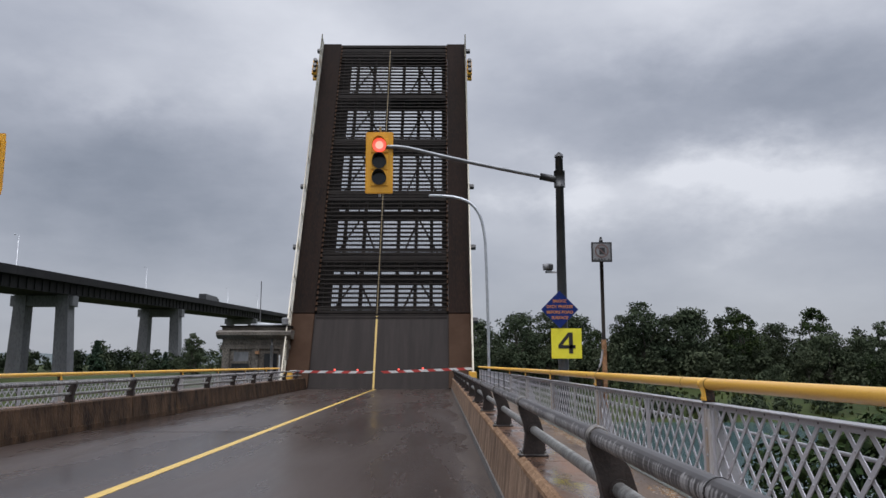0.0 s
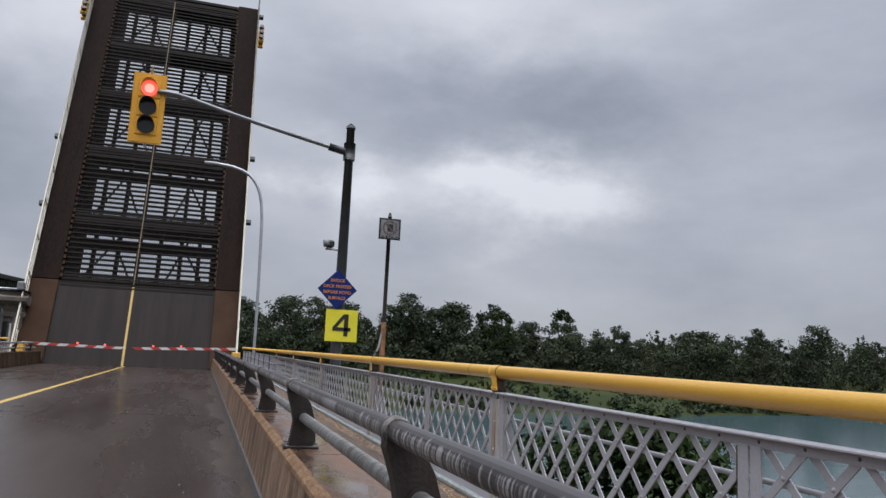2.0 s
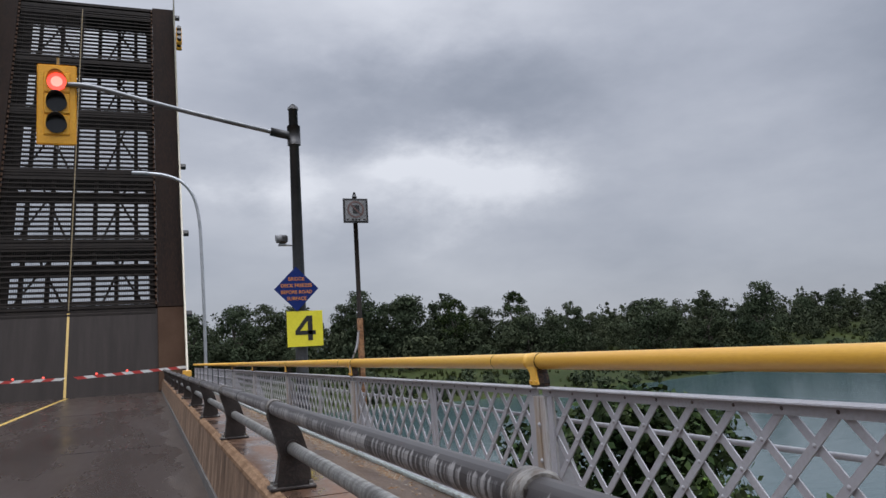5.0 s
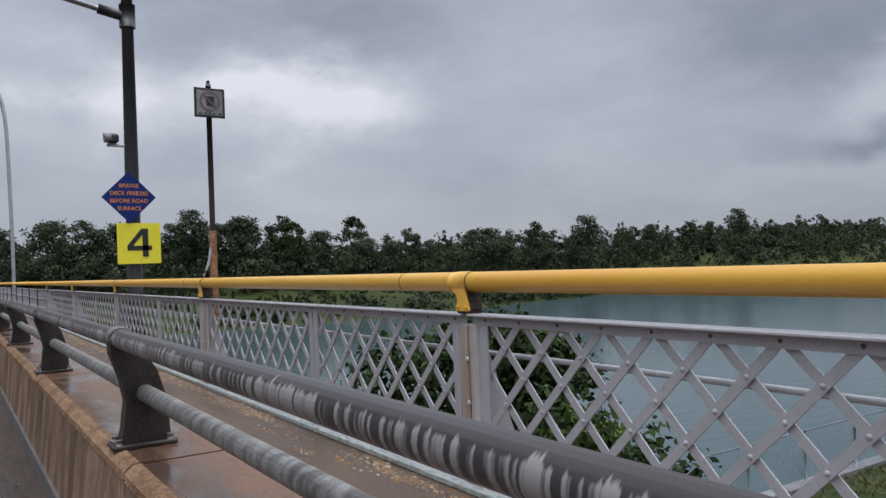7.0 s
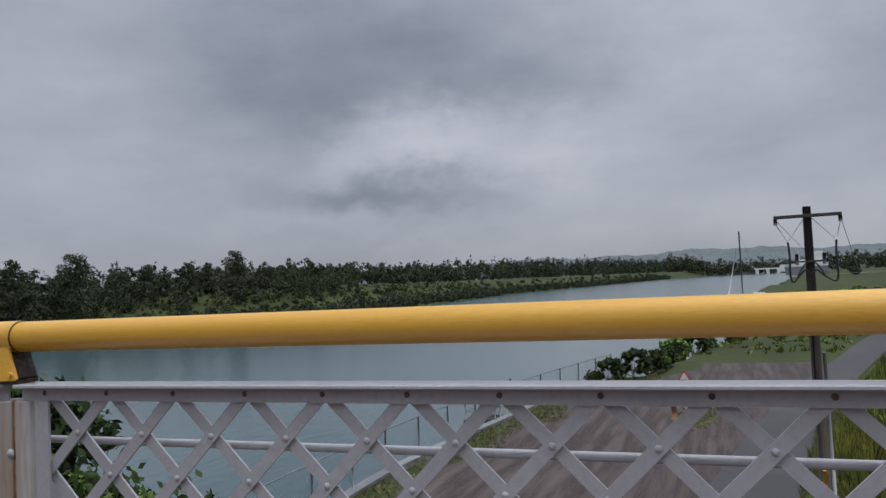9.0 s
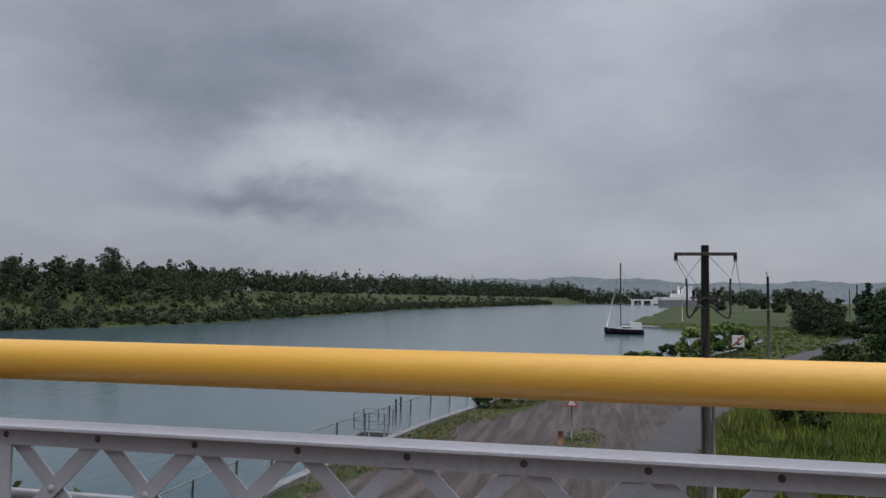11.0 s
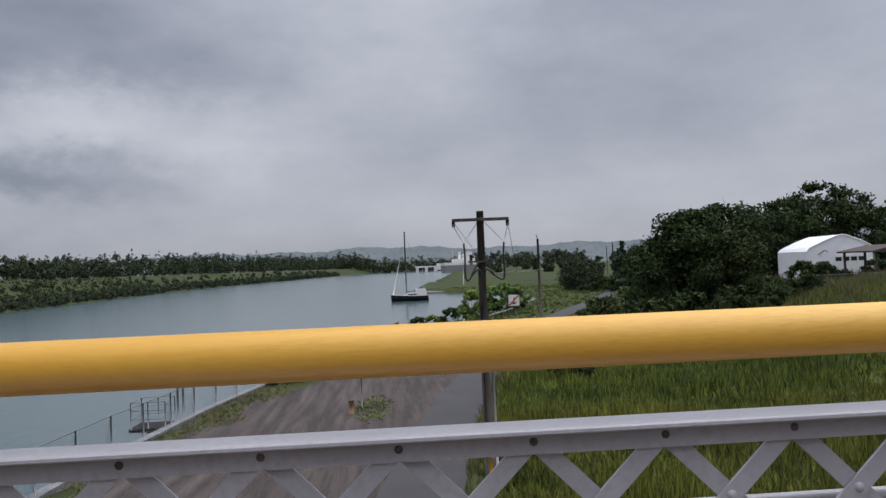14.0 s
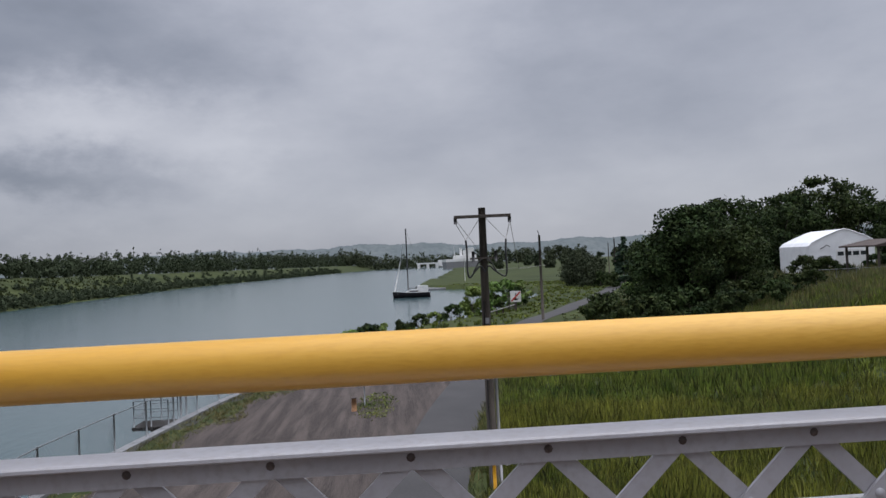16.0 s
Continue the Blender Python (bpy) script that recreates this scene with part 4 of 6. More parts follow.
for y in beams:
    bm = nb()
    box(bm, -HALF, y - 0.16, -1.2, HALF, y - 0.12, -0.1)
    box(bm, -HALF, y - 0.34, -1.25, HALF, y + 0.06, -1.17)
    box(bm, -HALF, y - 0.40, -0.16, HALF, y + 0.34, -0.11)
    part("floor_beam", bm, M["steel_dark"], leaf)
    for dy in (-0.34, -0.14, 0.08, 0.30):
        ob = part("cross_plate", plate_data, M["steel_dark"], leaf)
        ob.location = (0, y + dy, 0)
for ya, yb in zip(beams, beams[1:]):
    for xa, xb in ((-3.6, -1.2), (-0.4, -2.2), (1.0, 2.6), (3.8, 1.6)):
        bm = nb()
        tube(bm, [(xa, ya + 0.1, -0.9), (xb, yb - 0.1, -0.9)], 0.065, 6)
        part("wind_brace", bm, M["steel_dark"], leaf)
for k in (0.66, 1.94):
    y = SOLID + 0.1 + k * (LEN - SOLID - 0.5) / 6
    part("cross_tie", box(nb(), -HALF, y - 0.25, -0.45, HALF, y + 0.25, -0.14), M["steel_dark"], leaf)
for x0, x1 in ((-HALF, -HALF + 0.85), (HALF - 0.42, HALF)):
    part("edge_flange", box(nb(), x0, SOLID, -0.62, x1, LEN - 0.3, -0.56), M["steel_dark"], leaf)
for y in beams[2:]:
    for s in (-1, 1):
        part("knee_plate", prism(nb(), [(s * HALF, y - 0.3), (s * (HALF - 1.1), y - 0.3), (s * HALF, y - 1.3)], -0.75, -0.70, "z"), M["steel_dark"], leaf)
# fine grating over the lower bays
bm = nb()
for k in range(74):
    x = -HALF + 0.2 + k * 0.109
    box(bm, x - 0.011, SOLID, -0.02, x + 0.011, SOLID + (LEN - SOLID - 0.4) * (0.62 if k > 36 else 1.0), 0.012)
part("fine_grating", bm, M["steel_dark"], leaf, kind="stuff")
bm = nb()
box(bm, -HALF, LEN - 0.25, -1.4, HALF, LEN, 0.05)
part("end_beam", bm, M["steel_dark"], leaf)
# lamps and signals on the leaf's edges
for s in (-1, 1):
    for y in (4.4, 9.8, 14.8, LEN - 1.0):
        bm = nb()
        box(bm, s * (WALK + 0.25) - 0.16, y - 0.14, 0.2, s * (WALK + 0.25) + 0.16, y + 0.14, 0.5, 0.03)
        part("edge_lamp", bm, M["black"], leaf, "small dark marker lamp")
    for dz in (0.2, 0.75):
        sg = part("leaf_signal", box(nb(), s * (WALK + 0.32) - 0.20, LEN - 4.1, dz, s * (WALK + 0.32) + 0.16, LEN - 2.6, dz + 0.26, 0.04), M["signal"], leaf, "small amber signal head")
        for k in range(3):
            part("visor", tube(nb(), [(s * (WALK + 0.3), LEN - 3.85 + 0.5 * k, dz + 0.20), (s * (WALK + 0.3), LEN - 3.85 + 0.5 * k, dz + 0.50)], 0.15, 10), M["black"], sg)

# ---- barrier gate ----


def gate(base_x, tip_x, z0, z1, label):
    s = 1 if tip_x > base_x else -1
    g = thing("barrier_arm", label, "barrier gate", (base_x, 41.0, 0), "barrier gates")
    bm = nb()
    box(bm, -0.22, -0.22, 0.0, 0.22, 0.22, 1.05, 0.03)
    part("gate_post", bm, M["yellow"], g, "yellow gate housing")
    ln = abs(tip_x - base_x)
    n = int(ln / 0.42)
    for k in range(n):
        a, b = k / n, (k + 1) / n
        bm = nb()
        za, zb = z0 + (z1 - z0) * a, z0 + (z1 - z0) * b
        xa, xb = s * ln * a, s * ln * b
        lean = 0.10 * s
        v = [bm.verts.new(p) for p in ((xa - lean, -0.03, za - 0.065), (xb - lean, -0.03, zb - 0.065), (xb + lean, -0.03, zb + 0.065), (xa + lean, -0.03, za + 0.065),
                                       (xa - lean, 0.03, za - 0.065), (xb - lean, 0.03, zb - 0.065), (xb + lean, 0.03, zb + 0.065), (xa + lean, 0.03, za + 0.065))]
        for f in ((0, 1, 2, 3), (7, 6, 5, 4), (0, 4, 5, 1), (1, 5, 6, 2), (2, 6, 7, 3), (3, 7, 4, 0)):
            bm.faces.new([v[i] for i in f])
        bmesh.ops.recalc_face_normals(bm, faces=bm.faces[:])
        part("stripe", bm, M["sign_red"] if k % 2 else M["boat_white"], g, "red stripe" if k % 2 else "white stripe")
    for f in (0.55, 0.82):
        bm = nb()
        zz = z0 + (z1 - z0) * f
        bmesh.ops.create_icosphere(bm, subdivisions=2, radius=0.055, matrix=Matrix.Translation((s * ln * f, -0.02, zz + 0.12)))
        part("warning_lamp", bm, M["red_light"], g, "lit red warning lamp")
    return g


gate(-8.75, -3.95, 1.05, 1.00, "lowered red and white striped barrier arm with red lamps")
gate(1.75, -3.40, 1.22, 1.01, "lowered red and white striped barrier arm with red lamps")

# ---- traffic signals, poles, signs ----


def signal_head(at, lit=True):
    t = thing("traffic_signal", "yellow traffic signal showing a red light over two dark lenses", "traffic signal", at, "traffic signals")
    bm = nb()
    box(bm, -0.285, -0.01, 0.0, 0.285, 0.015, 1.315, 0.02)
    part("backboard", bm, M["signal"], t)
    bm = nb()
    box(bm, -0.20, 0.015, 0.12, 0.20, 0.20, 1.22, 0.02)
    part("housing", bm, M["signal"], t)
    for k, z in enumerate((1.02, 0.67, 0.32)):
        bm = nb()
        box(bm, -0.19, -0.03, z - 0.165, 0.19, -0.0105, z + 0.165, 0.015)
        part("door", bm, M["signal"], t)
        bm = nb()
        tube(bm, [(0, -0.055, z), (0, -0.034, z)], 0.142, 24)
        part("lens", bm, M["red_light"] if (k == 0 and lit) else M["lamp_off"], t, "lit red lens" if k == 0 else "dark lens")
        bm = nb()
        seg = 20
        rows = []
        for i in range(seg + 1):
            a = radians(-35) + i / seg * radians(250)
            rows.append([bm.verts.new((r * math.cos(a), y, z + r * math.sin(a))) for r, y in ((0.150, -0.03), (0.150, -0.05 - 0.20 * max(0.15, math.sin(max(0, min(math.pi, a))))), (0.144, -0.05 - 0.20 * max(0.15, math.sin(max(0, min(math.pi, a))))), (0.144, -0.03))])
        for a, b in zip(rows, rows[1:]):
            for i in range(3):
                bm.faces.new((a[i], b[i], b[i + 1], a[i + 1])).smooth = True
        part("visor", bm, M["signal"] if k == 0 else M["black"], t)
    if lit:
        part("glow_core", tube(nb(), [(0, -0.062, 1.02), (0, -0.056, 1.02)], 0.085, 20), M["red_core"], t)
    return t


signal_head((-1.37, 12.3, 4.955))
sp = thing("signal_pole", "dark grey steel pole with a curved mast arm", "signal pole", (2.36, 12.25, 0.0), "signal poles")
part("pole", tube(nb(), [(0, 0, -5.3), (0, 0, 2.6), (0, 0, 5.72)], [0.115, 0.10, 0.078], 18), M["pole_grey"], sp)
part("cap", tube(nb(), [(0, 0, 5.72), (0, 0, 5.76), (0, 0, 5.82)], [0.095, 0.09, 0.02], 16), M["black"], sp)
part("clamp", tube(nb(), [(0, 0, 5.08), (0, 0, 5.42)], 0.115, 16), M["black"], sp)
part("arm_socket", tube(nb(), [(-0.08, 0, 5.25), (-0.40, 0, 5.31)], 0.075, 12), M["black"], sp)
part("mast_arm", tube(nb(), spline([(-0.35, 0, 5.30), (-1.1, 0, 5.45), (-1.9, 0, 5.62), (-2.6, 0, 5.78), (-3.1, 0, 5.90), (-3.45, 0, 5.94), (-3.75, 0.10, 5.94)], 4), 0.042, 12), M["mast_grey"], sp, "dull aluminium mast arm")
part("hanger", tube(nb(), [(-3.72, 0.10, 4.9), (-3.72, 0.10, 6.40)], 0.025, 8), M["alu"], sp)
pc = thing("pole_camera", "small white and black camera on a bracket on the pole", "camera", (2.12, 12.2, 3.36))
part("bracket", tube(nb(), [(0.14, 0, -0.05), (-0.1, 0, -0.05)], 0.02, 8), M["alu"], pc)
part("body", box(nb(), -0.10, -0.07, -0.02, 0.06, 0.09, 0.12, 0.03), M["black"], pc)
part("hood", tube(nb(), [(-0.14, -0.02, 0.05), (-0.04, -0.02, 0.06)], 0.07, 12), M["sign_white"], pc)

d = thing("warning_sign", "blue diamond sign about ice on the bridge deck", "sign", (2.275, 12.06, 2.545))
part("plate", prism(nb(), [(-0.372, 0.0), (0.0, -0.375), (0.372, 0.0), (0.0, 0.375)], -0.006, 0.006), M["sign_blue"], d)
for z, words in ((0.165, "BRIDGE"), (0.055, "DECK FREEZES"), (-0.055, "BEFORE ROAD"), (-0.165, "SURFACE")):
    text_mesh("lettering", words, 0.080, M["sign_orange"], d, Matrix.Translation((0, -0.008, z)) @ FACE_SOUTH, "orange lettering")
part("bracket", box(nb(), -0.03, 0.006, -0.1, 0.14, 0.12, -0.05), M["pole_grey"], d)
f = thing("number_sign", "square yellow sign with a black four", "sign", (2.40, 12.08, 1.58))
part("plate", box(nb(), -0.30, -0.006, 0.0, 0.30, 0.006, 0.592), M["sign_yellow"], f)
part("bracket", box(nb(), -0.06, 0.006, 0.28, 0.04, 0.12, 0.33), M["pole_grey"], f)
num = nb()
prism(num, [(0.045, 0.10), (0.125, 0.10), (0.125, 0.51), (0.03, 0.51), (-0.165, 0.265), (-0.165, 0.195), (0.175, 0.195), (0.175, 0.262), (-0.085, 0.262), (0.045, 0.425)], -0.012, -0.0062)
part("figure", num, M["black"], f, "black figure four")
ns = thing("rule_sign", "small faded sign with a struck-out ring on a rusty post", "sign", (2.27, 7.98, 0.3))
part("post", tube(nb(), [(0, 0, 1.5), (0, 0, 2.98)], 0.027, 10), M["steel_dark"], ns)
part("lower_post", box(nb(), -0.03, -0.03, 0.0, 0.03, 0.03, 1.52, 0.004), M["rust"], ns, "rust-orange lower post")
part("cap", tube(nb(), [(0, 0, 2.97), (0, 0, 3.03)], [0.03, 0.012], 8), M["black"], ns)
part("border", box(nb(), -0.152, -0.036, 2.652, 0.152, -0.026, 2.948, 0.003), M["black"], ns)
part("plate", box(nb(), -0.128, -0.040, 2.676, 0.128, -0.0362, 2.924), M["sign_white"], ns)
bm = nb()
for i in range(24):
    a, b = 2 * math.pi * i / 24, 2 * math.pi * (i + 1) / 24
    v = [bm.verts.new((rr * math.cos(t), -0.0425, 2.815 + rr * math.sin(t))) for rr, t in ((0.082, a), (0.082, b), (0.102, b), (0.102, a))]
    bm.faces.new(v)
part("ring", bm, M["faded_red"], ns, "faded ring")
part("slash", box(nb(), -0.085, -0.0435, -0.009, 0.085, -0.0427, 0.009, 0, Matrix.Translation((0, 0, 2.815)) @ pose(0, 0, 0, 0, 45, 0)), M["faded_red"], ns)
part("symbol", box(nb(), -0.035, -0.0422, 2.765, 0.045, -0.0412, 2.865), M["black"], ns)
for x in (-0.1, -0.04, 0.0, 0.04, 0.1):
    part("mark", box(nb(), x - 0.012, -0.0422, 2.685, x + 0.012, -0.0412, 2.700), M["black"], ns)
part("conduit", tube(nb(), spline([(-0.13, -0.02, 0.85), (-0.14, -0.02, 1.0), (-0.06, -0.02, 1.18), (-0.03, -0.03, 1.38)], 4), 0.014, 8), M["white"], ns, "white cable conduit")

# the signal on the other side of the road
lp = thing("signal_pole", "dark grey steel pole beside the road", "signal pole", (-9.75, 12.5, 0.0), "signal poles")
part("pole", tube(nb(), [(0, 0, -5.3), (0, 0, 6.4)], [0.12, 0.09], 16), M["pole_grey"], lp)
part("side_bracket", tube(nb(), [(0, 0, 5.4), (0.35, -0.05, 5.4)], 0.03, 8), M["black"], lp)
signal_head((-9.45, 12.3, 4.92))

# street lamp
lamp = thing("street_lamp", "tall grey street lamp with a long curved arm", "street lamp", (2.33, 37.0, 0))
part("pole", tube(nb(), spline([(0.1, 0, -1.0), (0.08, 0, 3), (0.0, 0, 6.6), (-0.08, 0, 8.2), (-0.32, 0, 9.3), (-0.85, 0, 10.0), (-1.6, 0, 10.3), (-2.4, 0, 10.38)], 5), 0.075, 10), M["alu"], lamp)
part("lamp_head", box(nb(), -3.05, -0.12, 10.33, -2.35, 0.12, 10.45, 0.03), M["alu"], lamp)

# ---- bridge control house ----
HX, HY, HZ = -16.2, 43.6, 0.0
house = thing("control_house", "weathered stone bridge control house with a heavy cornice", "control house", (HX, HY, HZ))
part("wall", box(nb(), 2.9, 0, -9.0, 6.9, 6.0, 3.0), M["stone"], house)
part("plinth", box(nb(), 2.75, -0.15, -9.0, 7.0, 6.15, 0.55, 0.04), M["stone"], house)
part("frieze", box(nb(), 2.8, -0.10, 2.35, 6.98, 6.1, 2.62, 0.02), M["stone"], house)
part("cornice", prism(nb(), [(-0.12, 2.98), (-0.5, 3.20), (-0.5, 3.38), (0.0, 3.52), (6.2, 3.52), (6.2, 2.98)], 2.62, 7.1, "x"), M["stone"], house)
part("parapet", box(nb(), 2.85, -0.05, 3.52, 6.9, 6.0, 3.70, 0.03), M["stone"], house)
part("roof_edge", box(nb(), 2.75, -0.15, 3.702, 7.0, 6.1, 3.78), M["steel_dark"], house, "dark metal roof edge")
part("roof_rail", tube(nb(), [(4.6, -0.1, 3.84), (6.9, -0.1, 3.84)], 0.05, 8), M["alu"], house, "silver rail on the roof")
for x in (2.95, 4.72, 6.45):
    part("pilaster", box(nb(), x, -0.14, 0.55, x + 0.42, 0.02, 2.35, 0.02), M["stone"], house)
for x, w, z0, z1 in ((3.50, 1.05, 0.62, 1.50), (5.45, 0.80, 0.3, 2.1)):
    o = part("opening", box(nb(), x, -0.012, z0, x + w, 0.06, z1), M["stone_dark"], house, "dark opening")
    part("frame", box(nb(), x - 0.08, -0.06, z1, x + w + 0.08, 0.0, z1 + 0.14), M["stone"], o)
    for xx in (x - 0.09, x + w):
        part("jamb", box(nb(), xx, -0.05, z0, xx + 0.09, 0.0, z1), M["stone"], o)
part("panel", box(nb(), 3.62, -0.03, 1.62, 4.5, 0.0, 2.2), M["concrete"], house, "pale board over a window")
part("light_strip", box(nb(), 6.32, -0.05, 0.5, 6.44, 0.0, 2.0), M["boat_white"], house, "white painted downpipe")
part("wall_lamp", box(nb(), 4.95, -0.3, 2.05, 5.2, -0.14, 2.25, 0.02), M["rust"], house)
part("pipe", tube(nb(), [(6.0, -0.45, -0.3), (6.0, -0.45, 2.6)], 0.09, 10), M["sign_white"], house, "pale standpipe")
part("pipe_cap", tube(nb(), [(6.0, -0.45, 2.6), (6.0, -0.45, 3.0)], 0.05, 8), M["black"], house)
part("aerial", tube(nb(), [(4.9, 1, 4.0), (4.9, 1, 6.6)], 0.025, 6), M["black"], house)
cam_h = part("roof_camera", box(nb(), 6.5, -0.3, 3.80, 6.85, 0.0, 4.25, 0.05), M["sign_white"], house)
for k, x in enumerate((3.9, 4.4, 4.9, 5.3)):
    part("equipment_box", box(nb(), x + 0.6, -1.4, 0.3, x + 0.85, -1.2, 1.1 + 0.15 * (k % 2), 0.02), M["pole_grey"], house)

# ---- high road bridge in the distance ----
sky_road = thing("high_bridge", "tall concrete highway bridge crossing behind", "highway bridge", (0, 0, 0))


def deck_z(y):
    return 20.0 + (y - 150.0) * 0.0285


YS = [40, 96, 168, 240, 338, 436, 534, 700]
for a, b in zip(YS, YS[1:]):
    xa, xb = -88.5 + (a - 150) * 0.0, -88.5 + (b - 150) * 0.0
    for nm, w0, w1, t0, t1, mat in (("deck_slab", -7.6, 7.6, -1.35, -0.6, "girder"), ("box_girder", -6.2, 6.2, -3.8, -1.35, "girder"),
                                    ("barrier", 7.2, 7.6, -0.6, 0.35, "girder"), ("barrier", -7.6, -7.2, -0.6, 0.35, "girder")):
        bm = nb()
        v = []
        for y, x in ((a, xa), (b - 0.05, xb)):
            for w, t in ((w0, t0), (w1, t0), (w1, t1), (w0, t1)):
                v.append(bm.verts.new((x + w, y, deck_z(y) + t)))
        for f in ((0, 1, 2, 3), (7, 6, 5, 4), (0, 4, 5, 1), (1, 5, 6, 2), (2, 6, 7, 3), (3, 7, 4, 0)):
            bm.faces.new([v[i] for i in f])
        bmesh.ops.recalc_face_normals(bm, faces=bm.faces[:])
        part(nm, bm, M[mat], sky_road)
    bm = nb()
    for k in range(24):
        y = a + (b - a) * (k + 0.5) / 24
        x = -88.5 + (y - 150) * 0.0 + 6.2
        box(bm, x, y - 0.12, deck_z(y) - 3.7, x + 0.3, y + 0.12, deck_z(y) - 1.4)
    part("girder_ribs", bm, M["girder"], sky_road, kind="stuff")
for y in YS[1:-1]:
    xc = -88.5 + (y - 150) * 0.0
    top = deck_z(y) - 3.8
    pier = part("pier", box(nb(), xc - 7.0, y - 1.3, top - 2.6, xc + 7.0, y + 1.3, top - 0.2, 0.1), M["concrete"], sky_road, "concrete portal pier")
    for s in (-1, 1):
        bm = nb()
        v = []
        for z, w, off in ((-8.0, 1.8, 5.4), (top - 0.0, 1.3, 4.6)):
            for dx, dy in ((-w, -1.6), (w, -1.6), (w, 1.6), (-w, 1.6)):
                v.append(bm.verts.new((xc + s * off + dx, y + dy, z)))
        for f in ((0, 1, 2, 3), (7, 6, 5, 4), (0, 4, 5, 1), (1, 5, 6, 2), (2, 6, 7, 3), (3, 7, 4, 0)):
            bm.faces.new([v[i] for i in f])
        bmesh.ops.recalc_face_normals(bm, faces=bm.faces[:])
        part("column", bm, M["concrete"], pier)
for y in (143, 208, 290, 338, 430):
    xc = -88.5 + (y - 150) * 0.0 + 7.0
    l = part("lamp_pole", tube(nb(), [(xc, y, deck_z(y)), (xc, y, deck_z(y) + 6.2), (xc - 0.9, y, deck_z(y) + 6.5)], 0.09, 6), M["alu"], sky_road)
truck = thing("truck", "dark box truck on the high bridge", "truck", (-88.5 + (274 - 150) * 0.0 + 5.0, 274, deck_z(274) - 0.6))
part("box_body", box(nb(), -1.25, -9.0, 0.9, 1.25, 5.0, 2.95, 0.08), M["pole_grey"], truck)
part("cab", box(nb(), -1.2, 5.2, 0.6, 1.2, 7.4, 2.5, 0.15), M["black"], truck)
for y in (-3.5, -2.2, 6.2):
    for x in (-1.1, 1.1):
        part("wheel", tube(nb(), [(x - 0.15, y, 0.5), (x + 0.15, y, 0.5)], 0.5, 12), M["black"], truck)

# ---- plants ----


def leaf_cloud(centres, radii, count, size, seed, flat=0.75, up=0.25):
    """Many small pointed leaves round clump centres; returns vertices and faces."""
    r = np.random.default_rng(seed)
    w = radii ** 2
    idx = r.choice(len(centres), count, p=w / w.sum())
    d = r.normal(size=(count, 3))
    d /= np.linalg.norm(d, axis=1)[:, None]
    d[:, 2] *= flat
    rad = radii[idx] * (r.uniform(0.1, 1.0, count) ** 0.55 + 0.22 * np.abs(r.normal(0, 1, count)))
    c = centres[idx] + d * rad[:, None]
    a = r.normal(size=(count, 3))
    a /= np.linalg.norm(a, axis=1)[:, None]
    nrm = d + np.array([0, 0, up]) + 0.7 * r.normal(size=(count, 3))
    b = np.cross(nrm, a)
    b /= np.linalg.norm(b, axis=1)[:, None] + 1e-9
    a = np.cross(b, nrm)
    a /= np.linalg.norm(a, axis=1)[:, None] + 1e-9
    s = size * r.uniform(0.6, 1.35, count)[:, None]
    v = np.stack([c - a * s, c + b * s * 0.52 + a * s * 0.1, c + a * s, c - b * s * 0.52 + a * s * 0.1], 1).reshape(-1, 3)
    f = np.arange(count * 4).reshape(-1, 4)
    return v, f


def raw_mesh(name, v, f, mat):
    me = bpy.data.meshes.new(name)
    me.from_pydata(v.tolist(), [], f.tolist())
    me.materials.append(mat)
    return me


def tree(name, label, at, h, r, trunk, leaves, size, seed, mat, clumps=26, low=0.3, lean=0.0, category="tree", group="", density=1.0, egg=0.5):
    """A tapered trunk, limbs and a crown of leaf clumps from low*h up to h."""
    q = np.random.default_rng(seed)
    t = thing(name, label, category, at, group)
    cs, rs = [], []
    for k in range(clumps):
        u = q.uniform(0, 1)
        z = h * (low + (1 - low) * u)
        prof = math.sin(math.pi * min(1, max(0.06, (u * (1 - egg) + egg * u ** 1.6) * 0.86 + 0.14))) ** 0.65
        ang = q.uniform(0, 2 * math.pi)
        rr = r * prof * q.uniform(0.25, 0.95)
        cs.append((rr * math.cos(ang) + lean * u, rr * math.sin(ang), z))
        rs.append(r * q.uniform(0.15, 0.36) * (0.65 + 0.35 * prof))
    cs, rs = np.array(cs), np.array(rs)
    cs[:, 2] = np.minimum(cs[:, 2], h - rs * 0.75)
    bm = nb()
    th = h * (low + 0.35 * (1 - low))
    wob = [(lean * 0.4 * k / 4 + q.uniform(-0.04, 0.04) * r, q.uniform(-0.04, 0.04) * r, th * k / 4) for k in range(5)]
    tube(bm, wob, [trunk * (1 - 0.16 * k) for k in range(5)], 7)
    for c in cs[: min(12, clumps)]:
        s = Vector(wob[int(q.integers(1, 5))])
        mid = (s + Vector(c)) / 2 + Vector((0, 0, -0.05 * h))
        tube(bm, [s, mid, Vector(c)], [trunk * 0.42, trunk * 0.26, trunk * 0.10], 5)
    part("trunk", bm, M["bark"], t)
    v, f = leaf_cloud(cs, rs, int(leaves * density), size, seed + 1)
    part("crown", raw_mesh("crown", v, f, mat), mat, t)
    return t


def place(ob, x, y, s, turn, sink=0.15):
    return copy_thing(ob, Matrix.Translation((x, y, ground_at(x, y) - sink)) @ pose(0, 0, 0, 0, 0, turn) @ Matrix.Scale(s, 4))


FAR_LABEL = "dark green broadleaf tree in the wood across the canal"
kinds = []
